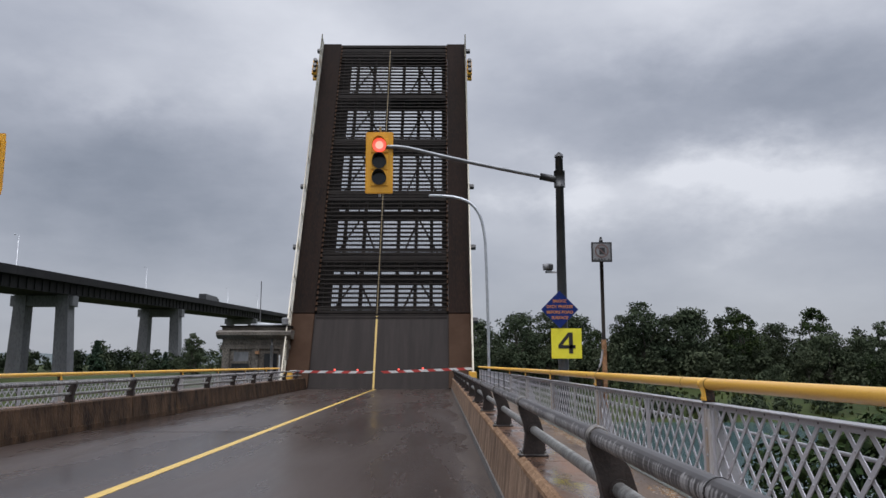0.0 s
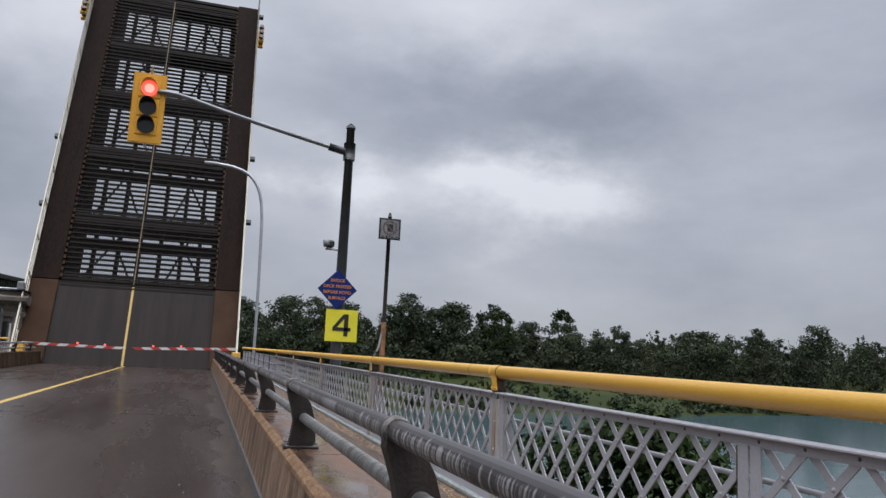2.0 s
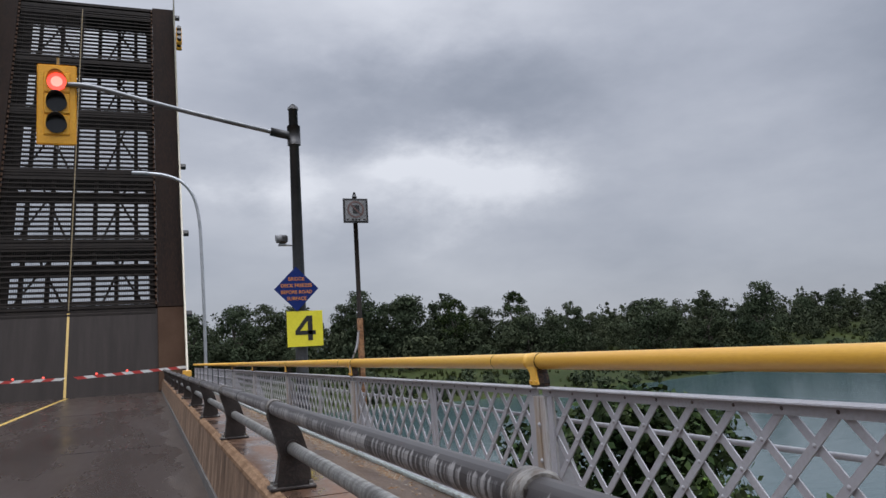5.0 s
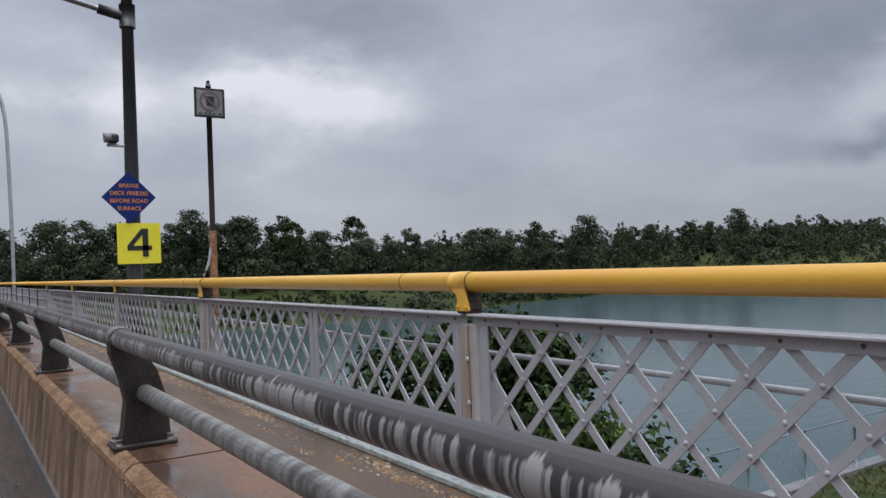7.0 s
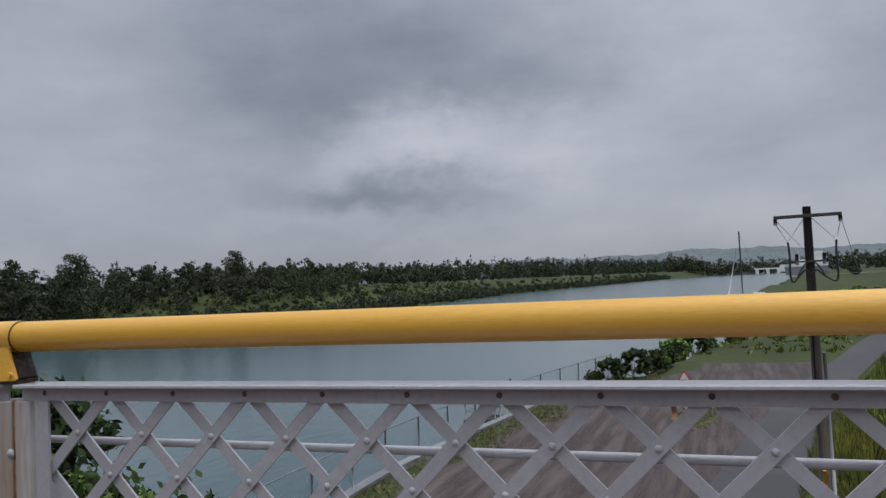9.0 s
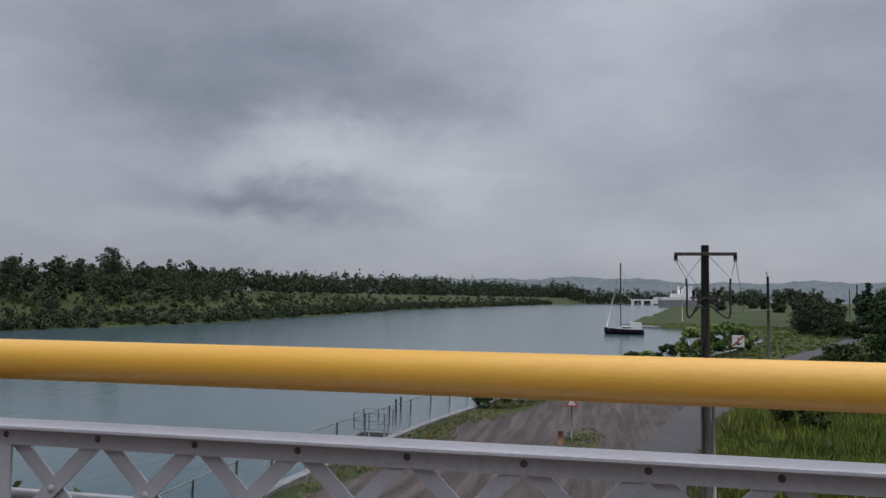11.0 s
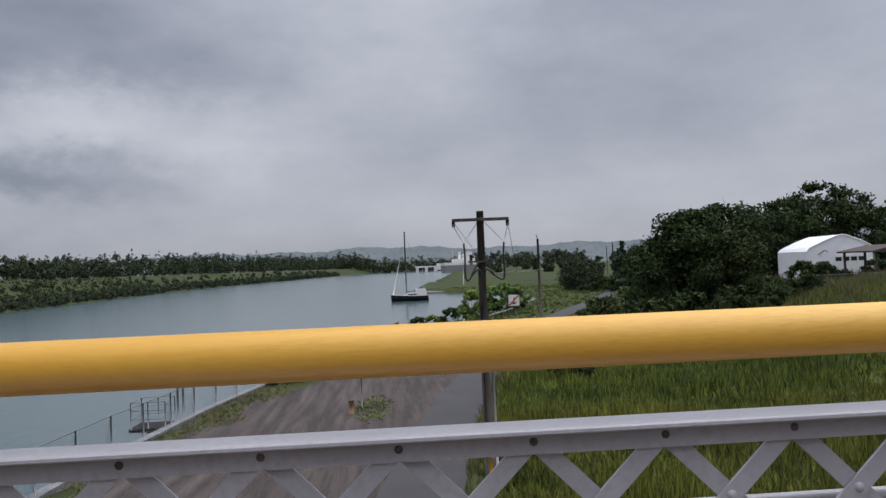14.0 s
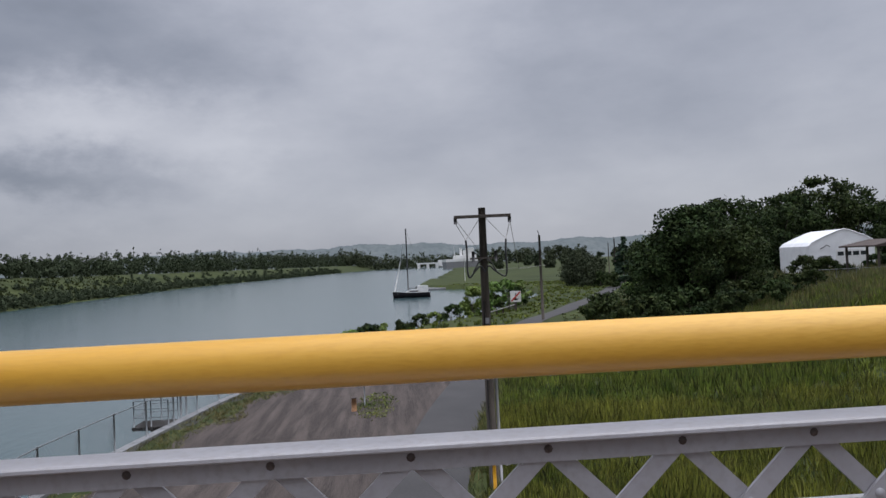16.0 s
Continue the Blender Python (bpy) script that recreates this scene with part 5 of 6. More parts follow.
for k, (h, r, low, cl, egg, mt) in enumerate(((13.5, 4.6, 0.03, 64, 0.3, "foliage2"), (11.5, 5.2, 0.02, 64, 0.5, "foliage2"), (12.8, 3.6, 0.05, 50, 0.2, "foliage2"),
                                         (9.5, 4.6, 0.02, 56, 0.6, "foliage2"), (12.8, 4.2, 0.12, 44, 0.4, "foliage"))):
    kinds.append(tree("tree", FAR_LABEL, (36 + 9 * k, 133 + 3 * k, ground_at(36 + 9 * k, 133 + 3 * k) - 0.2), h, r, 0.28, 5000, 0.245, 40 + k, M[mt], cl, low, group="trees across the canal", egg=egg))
q = np.random.default_rng(11)


def wood(name, label, spots, mat, seed, cat="woods"):
    """Many far trees in one mesh; spots are x, y, height, radius, leaves, leaf size."""
    r = np.random.default_rng(seed)
    vs = []
    for x, y, h, rad, n, size in spots:
        m = 12
        u = r.uniform(0.0, 1.0, m)
        a = r.uniform(0, 2 * np.pi, m)
        prof = np.sin(np.pi * np.clip(u * 0.80 + 0.18, 0, 0.97)) ** 0.7
        rr = rad * prof * r.uniform(0.1, 0.9, m)
        c = np.stack([x + rr * np.cos(a), y + rr * np.sin(a), ground_at(x, y) + h * (0.05 + 0.86 * u)], -1)
        v, f = leaf_cloud(c, rad * r.uniform(0.25, 0.5, m) * (0.45 + 0.55 * prof), n, size, int(r.integers(1, 10 ** 6)), 0.9)
        vs.append(v)
    v = np.concatenate(vs)
    return tagged(new(name, raw_mesh(name, v, np.arange(len(v)).reshape(-1, 4), mat)), label, cat, kind="stuff")


def top_scale(x):
    return float(np.interp(x, (56, 70, 100, 130, 180, 240), (0.68, 0.56, 0.74, 0.80, 0.76, 0.62)))


for row, (d0, d1, step, s0, s1) in enumerate(((19, 27, 5.0, 0.5, 0.8), (26, 42, 5.4, 0.75, 1.05))):
    x = -4.0 - 3 * row
    while x < 250:
        y = float(np.interp(x, *FAR_SHORE)) + q.uniform(d0, d1)
        if row == 0 and x > 130:
            y += 14
        place(kinds[int(q.choice(5, p=(0.3, 0.28, 0.14, 0.22, 0.06)))], x, y, q.uniform(s0, s1) * top_scale(x), q.uniform(0, 360))
        x += step * q.uniform(0.6, 1.4) * (1.0 if x < 150 else 1.3)
spots = []
for d0, d1, step, k0, k1 in ((20, 30, 2.2, 0.70, 1.0), (32, 48, 2.2, 0.9, 1.15), (50, 75, 2.6, 1.1, 1.35)):
    x = -14.0
    while x < 260:
        slim = q.uniform() < 0.22
        h = 11.5 * top_scale(x) * q.uniform(k0, k1) * (1.12 if slim else 1.0)
        spots.append((x, float(np.interp(x, *FAR_SHORE)) + q.uniform(d0, d1), h, 1.3 if slim else q.uniform(2.4, 3.8), 330, 0.35))
        x += step * q.uniform(0.6, 1.4)
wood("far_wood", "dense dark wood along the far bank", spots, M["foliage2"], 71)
for k, x, y, top in ((1, 13.4, 128, 10.1), (0, 18.6, 132, 10.6), (1, 24, 133, 10.0), (0, 32.3, 135, 10.3), (1, 45.1, 135, 11.4), (1, 41.5, 137, 10.2), (4, 52.5, 130, 10.1), (2, 79.1, 135, 9.4), (2, 113.6, 135, 10.8),
                     (0, 127.6, 135, 12.0), (0, 192.4, 140, 14.6), (2, 171.2, 140, 11.0), (3, 96.9, 132, 8.9), (3, 65.1, 126, 6.6), (3, 71, 127, 6.2), (1, 6, 127, 9.0)):
    place(kinds[k], x, y, (top - ground_at(x, y) + 0.15) / (13.5, 11.5, 12.8, 9.5, 12.8)[k], q.uniform(0, 360))
spots = []
for d0, d1, step, k0, k1 in ((30, 44, 2.8, 7.5, 11.0), (48, 90, 3.6, 10.5, 15.0)):
    x = 245.0
    while x < 1700:
        g = 1 + (x - 245) / 500
        slim = q.uniform() < 0.08
        spots.append((x, float(np.interp(x, *FAR_SHORE)) + q.uniform(d0, d1) * (0.7 + 0.3 * g), q.uniform(k0, k1) * (1.15 if slim else 1.0) * float(np.interp(x, (245, 450, 520, 740, 1300), (0.95, 1.0, 1.3, 1.55, 2.1))), 1.4 if slim else q.uniform(2.4, 4.4) * g ** 0.3, 170, 0.62 * g ** 0.3))
        x += step * q.uniform(0.6, 1.4) * g ** 0.4
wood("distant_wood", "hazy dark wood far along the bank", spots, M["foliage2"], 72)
spots = []
for k in range(1150):
    x = 30 + 1000 * (k / 1150) ** 1.35 + q.uniform(-2, 2)
    if x < 80 and k % 4:
        continue
    low = q.uniform() < 0.78
    d = q.uniform(0.3, 7.0) if low else q.uniform(7, 24)
    spots.append((x, float(np.interp(x, *FAR_SHORE)) + d, q.uniform(1.2, 3.6) * (1.0 if low else 0.7) * (1 + x / 1500), q.uniform(1.1, 2.5), 100, 0.33 + x / 4000))
wood("bank_shrubs", "dark green shrubs along the waterline of the far bank", spots, M["foliage2"], 73, "shrubs")
spots = []
for k in range(110):
    spots.append((-150 + 1.35 * k + q.uniform(-2, 2), q.uniform(165, 215), q.uniform(4.0, 7.0), q.uniform(2.0, 3.4), 340, 0.36))
wood("far_wood", "low dark wood under the high bridge", spots, M["foliage2"], 74)
for x, y, s in ((-45, 138, 0.62), (-41, 146, 0.55), (-50, 150, 0.50), (-36, 150, 0.5), (-30, 140, 0.45), (-24, 150, 0.45), (-18, 140, 0.4), (-12, 150, 0.5)):
    place(kinds[int(q.integers(0, 4))], x, y, s, q.uniform(0, 360))
lean = [tree("tree", "hazy green tree far along the bank", (258 + 14 * k, 165 + 6 * k, ground_at(258 + 14 * k, 165 + 6 * k) - 0.2), h, r, 0.28, 1500, 0.55, 60 + k, M["foliage2"], 40, 0.02,
             group="distant bank trees", egg=0.4) for k, (h, r) in enumerate(((9.0, 3.4), (8.0, 3.8), (10.0, 2.6)))]
spots = [(1290 + q.uniform(0, 120), -330 + 3.6 * k, q.uniform(20, 33), q.uniform(8, 13), 260, 1.5) for k in range(120)]
wood("distant_wood", "hazy wood closing the far end of the canal", spots, M["foliage2"], 76)
spots = []
for k in range(34):
    x = q.uniform(165, 225)
    spots.append((x, -0.215 * x - q.uniform(3, 13) + 3, q.uniform(4.5, 9.5), q.uniform(1.5, 2.8), 520, 0.27))
wood("path_wood", "young dark trees beside the far end of the path", spots, M["foliage2"], 75)
# beyond the near bank, right of the path
for x, y, s in ((150, -58, 0.75), (163, -50, 0.7), (172, -62, 0.9), (190, -66, 0.85), (215, -88, 0.9), (240, -80, 0.9), (265, -98, 1.0), (290, -90, 1.0), (330, -95, 1.0),
                (360, -120, 1.1), (400, -95, 1.0), (450, -120, 1.1), (500, -100, 1.1), (540, -130, 1.2), (600, -110, 1.1), (680, -150, 1.2), (760, -130, 1.2), (860, -150, 1.3),
                (180, -100, 0.9), (205, -112, 1.0), (235, -120, 1.0), (560, -75, 0.9), (640, -84, 1.0), (720, -95, 1.0)):
    place(lean[int(q.integers(0, 3))] if x > 230 else kinds[int(q.integers(0, 4))], x, y, s, q.uniform(0, 360))

# conifers
con = []
for k, (x, y, h) in enumerate(((-69, 152, 6.6), (158, -46, 11.0))):
    t = thing("conifer", "dark pointed conifer standing among lower trees", "conifer", (x, y, ground_at(x, y) - 0.2), "conifers")
    part("trunk", tube(nb(), [(0, 0, 0), (0, 0, h * 0.9)], [0.22, 0.05], 7), M["bark"], t)
    qq = np.random.default_rng(80 + k)
    cs, rs = [], []
    for i in range(46):
        u = qq.uniform(0, 1) ** 0.8
        a = qq.uniform(0, 6.28)
        rad = h * 0.24 * (1 - u) * qq.uniform(0.5, 1.0)
        cs.append((rad * math.cos(a), rad * math.sin(a), h * (0.10 + 0.86 * u)))
        rs.append(0.35 + h * 0.065 * (1 - u))
    v, fc = leaf_cloud(np.array(cs), np.array(rs), 2200, 0.38, 90 + k, 0.45, 0.5)
    part("crown", raw_mesh("crown", v, fc, M["conifer"]), M["conifer"], t)
    con.append(t)
place(con[0], -58, 160, 0.7, 40)
place(con[1], 166, -54, 0.8, 40)

# bank shrubs: small bushes
bush = tree("bush", "low dark green shrub on the canal bank", (70.0, 4.6, ground_at(70, 4.6) - 0.1), 2.6, 1.7, 0.06, 1300, 0.20, 301, M["foliage"], 16, 0.0, category="bush", group="bank shrubs")
bush2 = tree("bush", "leafy green shrub with a loose outline", (66.0, 6.0, ground_at(66, 6.0) - 0.1), 3.4, 1.6, 0.07, 1400, 0.19, 302, M["foliage3"], 14, 0.05, category="bush", group="bank shrubs")
for x, d, s, b in ((58, 1.6, 0.7, 0), (61, 1.2, 0.5, 1), (63.5, 1.0, 0.9, 0), (74, 1.2, 0.6, 0), (77, 1.0, 0.75, 1), (80, 1.5, 0.7, 0), (83, 1.0, 0.6, 0), (86, 1.4, 0.8, 0), (89, 1.2, 0.7, 1),
                   (92, 1.6, 0.9, 0), (95, 2.5, 1.1, 1), (98, 2.0, 1.1, 1), (101, 3.0, 1.2, 1), (104, 2.2, 1.0, 0), (108, 3.0, 1.25, 1), (112, 3.0, 1.1, 0), (117, 3.0, 1.0, 1), (56, 2.0, 0.6, 0)):
    place(bush2 if b else bush, x, float(np.interp(x, *NEAR_SHORE)) - d, s, q.uniform(0, 360), 0.05)
for k in range(26):
    place(bush2 if k % 3 == 0 else bush, q.uniform(125, 185), q.uniform(-62, -38), q.uniform(0.7, 1.5), q.uniform(0, 360))

# the big thicket beside the path
big = [tree("tree", "large dense dark green tree in the thicket by the path", (75.0, -27.6, ground_at(75, -27.6) - 0.1), 10.7, 5.0, 0.26, 12500, 0.21, 401, M["foliage"], 70, 0.03, group="thicket trees", egg=0.6),
       tree("tree", "large dense dark green tree in the thicket by the path", (80.0, -33.2, ground_at(80, -33.2) - 0.1), 10.9, 5.4, 0.26, 12500, 0.21, 402, M["foliage"], 70, 0.05, group="thicket trees", egg=0.5),
       tree("tree", "tall leafy tree behind the thicket", (112.0, -62.0, ground_at(112, -62.0) - 0.1), 13.6, 5.6, 0.32, 7000, 0.32, 403, M["foliage"], 60, 0.12, group="thicket trees", egg=0.5)]
for x, y, s, k in ((76, -24.6, 0.70, 1), (71, -30.0, 0.74, 0), (83, -31.0, 0.92, 0), (88, -29.0, 0.84, 1), (92, -33.5, 0.82, 1), (120, -72, 0.95, 2), (106, -55, 0.80, 2), (128, -66, 0.92, 2), (100, -49, 0.8, 2), (126, -84, 0.85, 2), (135, -92, 0.9, 2)):
    place(big[k], x, y, s, q.uniform(0, 360))
dense = tree("bush", "dense dark green shrub at the foot of the thicket", (70.5, -22.0, ground_at(70.5, -22) - 0.1), 3.0, 2.0, 0.06, 2600, 0.19, 303, M["foliage"], 26, 0.0, category="bush", group="thicket shrubs")
for x, y, s in ((66, -18.0, 0.8), (68, -20.5, 1.0), (64, -21.0, 0.9), (66, -24.0, 1.1), (63, -26.0, 0.9), (67, -28.5, 1.0), (64, -30.5, 0.8), (69, -17, 0.9), (72, -17.5, 1.1), (60, -22.0, 0.7), (62, -18.8, 0.6), (66, -33, 0.8), (71, -37.5, 0.7), (74, -40, 0.45), (81, -42.6, 0.95), (80, -44.2, 0.8), (79, -46.0, 0.45), (79.5, -49.6, 0.7)):
    place(dense, x, y, s, q.uniform(0, 360))
for x, y, s in ((43, -7.6, 0.8), (48, 8.6, 0.7), (51, 7.4, 0.8), (54, 6.5, 0.6)):
    place(bush, x, y, s, q.uniform(0, 360))

# the tree beside the bridge, close to the railing
tree("tree", "small dark leafy tree growing below the railing", (8.6, 12.2, LAND - 0.1), 5.75, 3.0, 0.13, 32000, 0.095, 501, M["foliage"], 70, 0.12, egg=0.5)
tree("bush", "fresh green sumac shrub below the railing", (8.7, 9.9, LAND - 0.1), 4.4, 1.0, 0.06, 7000, 0.075, 502, M["foliage3"], 20, 0.3, category="bush")


def blades(name, label, area, n, hgt, wid, mat, seed, keep=None, tuft=9, spread=0.11):
    """Tufts of narrow upright blades scattered over the land."""
    r = np.random.default_rng(seed)
    c = max(1, n // tuft)
    cx, cy = r.uniform(area[0], area[1], c), r.uniform(area[2], area[3], c)
    i = r.integers(0, c, n)
    ox, oy = r.normal(0, 1, n) * spread, r.normal(0, 1, n) * spread
    x, y = cx[i] + ox, cy[i] + oy
    tall = r.uniform(0.7, 1.15, c)[i]
    if keep is not None:
        ok = keep(x, y)
        x, y, ox, oy, tall = x[ok], y[ok], ox[ok], oy[ok], tall[ok]
    n = len(x)
    z = ground_height(x, y)
    patch = 0.75 + 0.25 * np.sin(0.5 * x + 1.7 * np.sin(0.31 * y)) + r.uniform(-0.25, 0.25, n)
    h = hgt * tall * np.clip(patch, 0.4, 1.25)
    a = r.uniform(0, 2 * np.pi, n)
    dx, dy = np.cos(a) * wid, np.sin(a) * wid
    lx, ly = r.normal(0, 0.11, n) * h + ox * 0.9, r.normal(0, 0.11, n) * h + oy * 0.9
    v = np.stack([np.stack([x - dx, y - dy, z], -1), np.stack([x + dx, y + dy, z], -1),
                  np.stack([x + lx * 0.5 + dx * 0.7, y + ly * 0.5 + dy * 0.7, z + h * 0.6], -1), np.stack([x + lx, y + ly, z + h], -1)], 1).reshape(-1, 3)
    f = np.arange(n * 4).reshape(-1, 4)
    return tagged(new(name, raw_mesh(name, v, f, mat)), label, "grass", kind="stuff")


px = np.array([p[0] for p in PATH_LINE])
py = np.array([p[1] for p in PATH_LINE])


def right_of_path(x, y):
    return y < np.interp(x, px, py) - 1.9


blades("reeds", "tall bright green reeds in a wet field beside the path", (12, 34, -30, 1), 90000, 0.80, 0.022, M["blade"], 21, right_of_path)
blades("reeds", "tall bright green reeds in a wet field beside the path", (34, 66, -44, 0), 90000, 0.80, 0.032, M["blade"], 22, right_of_path)
blades("tall_grass", "tall dry brown-green grass on the slope", (52, 100, -62, -24), 40000, 1.1, 0.05, M["blade_dry"], 23, right_of_path)
blades("path_weeds", "yellow-green weeds along the edge of the path", (14, 50, -8, 2), 30000, 0.55, 0.02, M["blade_dry"], 24,
       lambda x, y: (y < np.interp(x, px, py) - 1.25) & (y > np.interp(x, px, py) - 2.6))
blades("lot_grass", "short brown-green grass along the seawall", (4, 56, 4, 16), 50000, 0.20, 0.018, M["blade_dry"], 25,
       lambda x, y: (y < np.interp(x, *NEAR_SHORE) - 0.25) & (y > np.interp(x, *NEAR_SHORE) - 1.9 - 0.5 * np.sin(x * 0.9) - 0.03 * np.abs(x - 20)))
blades("lot_grass", "patch of short grass round a low stump", (33, 44, 0.5, 7), 9000, 0.15, 0.02, M["blade"], 26,
       lambda x, y: ((x - 38.2) / 3.4) ** 2 + ((y - 3.0) / 0.9) ** 2 < 1 + 0.3 * np.sin(9 * x))
blades("bank_grass", "rough grass on the far bank", (20, 420, 100, 190), 60000, 0.9, 0.16, M["bank_blade"], 27,
       lambda x, y: (y > np.interp(x, *FAR_SHORE) + 1) & (y < np.interp(x, *FAR_SHORE) + 30))

blades("spit_grass", "short green grass between the path and the canal", (66, 225, -58, 8), 50000, 0.35, 0.08, M["blade"], 28,
       lambda x, y: (y < np.interp(x, *NEAR_SHORE) - 1.2) & (y > np.interp(x, px, py) + 1.8))
blades("verge_grass", "rough grass on the other side of the path", (66, 225, -90, -8), 40000, 0.22, 0.08, M["blade_dry"], 29,
       lambda x, y: (y < np.interp(x, px, py) - 1.8) & (y > np.interp(x, px, py) - 26))

# ---- canal side things ----
fence = thing("chain_fence", "grey chain-link fence along the seawall", "fence", (12.0, 15.0, LAND + 0.1))
fpts = [(x, float(np.interp(x, *NEAR_SHORE)) - 0.02) for x in np.arange(10.0, 52.0, 2.6)]
for x, y in fpts:
    part("fence_post", tube(nb(), [(x - 12, y - 15, 0), (x - 12, y - 15, 1.5)], 0.035, 7), M["chain"], fence)
part("top_rail", tube(nb(), [(x - 12, y - 15, 1.47) for x, y in fpts], 0.022, 6), M["chain"], fence)
bm = nb()
for (xa, ya), (xb, yb) in zip(fpts, fpts[1:]):
    for k in range(14):
        u = k / 14
        for s in (-1, 1):
            a = Vector((xa + (xb - xa) * u - 12, ya + (yb - ya) * u - 15, 0.05 if s > 0 else 1.42))
            b = Vector((xa + (xb - xa) * min(1, u + 0.5) - 12, ya + (yb - ya) * min(1, u + 0.5) - 15, 1.42 if s > 0 else 0.05))
            tube(bm, [a, b], 0.003, 3, False)
part("wire_mesh", bm, M["chain"], fence, "thin wire mesh", "stuff")
dock = thing("mooring_platform", "small dark platform with yellow-grey rails over the water", "platform", (36.4, 12.05, LAND + 0.1))
part("deck", box(nb(), -0.8, -0.15, -0.16, 0.8, 1.65, 0.0, 0.02), M["steel_dark"], dock)
part("brace", tube(nb(), [(0.0, 0.1, -0.9), (0.0, 1.3, -0.1)], 0.09, 8), M["steel_dark"], dock)
for x in (-0.75, 0.75):
    for y in (0.05, 0.8, 1.55):
        part("rail_post", tube(nb(), [(x, y, 0), (x, y, 1.15)], 0.028, 6), M["chain"], dock)
for z in (0.4, 0.78, 1.15):
    part("rail", tube(nb(), [(-0.75, 0.05, z), (-0.75, 1.55, z), (0.75, 1.55, z), (0.75, 0.05, z)], 0.016, 6), M["chain"], dock)
for x in (0.9, 1.8):
    part("tall_post", tube(nb(), [(x, -0.05, -0.1), (x, -0.05, 1.65)], 0.055, 8), M["chain"], dock)
tri = thing("triangle_sign", "small red and white triangle warning sign on a thin post", "sign", (38.2, 3.5, LAND))
part("post", tube(nb(), [(0, 0, 0), (0, 0, 1.7)], 0.03, 7), M["chain"], tri)
part("border", prism(nb(), [(-0.30, 1.62), (0.30, 1.62), (0.0, 2.14)], -0.045, -0.03, "x"), M["sign_red"], tri)
part("face", prism(nb(), [(-0.20, 1.68), (0.20, 1.68), (0.0, 2.02)], -0.050, -0.0455, "x"), M["boat_white"], tri)
stump = thing("marker_stump", "short rusty brown marker post in the grass", "marker post", (36.9, 3.95, LAND))
part("post", tube(nb(), [(0, 0, 0), (0, 0, 0.62)], [0.13, 0.11], 8), M["rust"], stump)
part("cap", tube(nb(), [(0, 0, 0.62), (0, 0, 0.66)], 0.13, 8), M["roof_brown"], stump)

# utility pole with a crossarm and hanging cables
UX, UY = 23.0, -0.86
up = thing("utility_pole", "old dark wooden utility pole with crossarm and black cables", "utility pole", (UX, UY, LAND))
part("pole", tube(nb(), [(0, 0, -0.3), (0, 0.02, 4.0), (0, 0, 8.32)], [0.15, 0.13, 0.105], 12), M["wood_dark"], up)
arm = part("crossarm", box(nb(), -0.20, -0.82, 8.02, -0.11, 0.84, 8.11, 0.008), M["wood_dark"], up)
for s, y in ((1, 0.80), (-1, -0.78)):
    part("insulator", tube(nb(), [(-0.15, y, 7.86), (-0.15, y, 8.02)], 0.05, 8), M["black"], up)
    o = 0.63 if s > 0 else 0.80
    part("hanging_wire", tube(nb(), [(-0.15, y, 7.88), (-0.16, y * o * 1.04, 7.38)], 0.010, 5), M["galv2"], up)
    part("cable", tube(nb(), spline([(-0.16, y * o * 1.04, 7.38), (-0.16, y * o, 7.0), (-0.16, y * o * 1.02, 6.5), (-0.16, y * o * 0.9, 6.30), (-0.15, y * 0.36, 6.48), (-0.12, y * 0.16, 6.62), (-0.1, 0.0, 6.45)], 6), 0.028, 6), M["black"], up, "thick black cable")
    part("cable_loop", tube(nb(), spline([(-0.16, y * 0.45, 6.42), (-0.16, y * 0.2, 6.75), (-0.12, 0.0, 6.85)], 5), 0.022, 6), M["black"], up)
    part("brace_wire", tube(nb(), [(-0.13, y * 0.12, 8.0), (-0.16, y * o, 7.42)], 0.008, 4), M["galv2"], up)
    part("guy_wire", tube(nb(), [(-0.15, y, 8.0), (6.5, y * 0.6 - 1.6, 6.4), (58, -13.4, 6.0)], 0.008, 4), M["galv2"], up)
    part("cutout", tube(nb(), [(-0.18, s * 0.33, 6.75), (-0.18, s * 0.33, 7.05)], 0.045, 7), M["black"], up)
part("cutout_arm", box(nb(), -0.17, -0.42, 6.82, -0.12, 0.42, 6.87), M["wood_dark"], up)
part("riser", tube(nb(), [(0.1, -0.22, 0), (0.1, -0.19, 4.4)], 0.045, 8), M["white"], up, "pale riser conduit")
part("ground_wire", tube(nb(), [(-0.14, 0.1, 0), (-0.13, 0.08, 5.6)], 0.02, 6), M["black"], up)
part("tag", box(nb(), -0.18, -0.05, 4.95, -0.15, 0.06, 5.12), M["sign_white"], up)
part("marker", tube(nb(), [(-0.5, 0.05, 0), (-0.5, 0.05, 1.4)], 0.05, 8), M["signal"], up, "yellow wire guard")
for x, y, h in ((83.0, -14.0, 9.2), (168.0, -47.0, 10.5), (240.0, -66.0, 10.5)):
    p2 = thing("utility_pole", "thin weathered wooden pole beside the path", "utility pole", (x, y, ground_at(x, y)), "path poles")
    part("pole", tube(nb(), [(0, 0, 0), (0, 0, h)], [0.17, 0.12], 9), M["wood_dark"], p2)
    part("top_pin", tube(nb(), [(0, 0, h), (0, 0.15, h + 0.5)], 0.04, 6), M["black"], p2)
for x in (210, 245):
    y = 190.0
    p2 = thing("utility_pole", "pale pole standing on the far bank", "utility pole", (x, y, ground_at(x, y)), "far bank poles")
    part("pole", tube(nb(), [(0, 0, 0), (0, 0, 10.0)], [0.16, 0.12], 7), M["concrete"], p2)
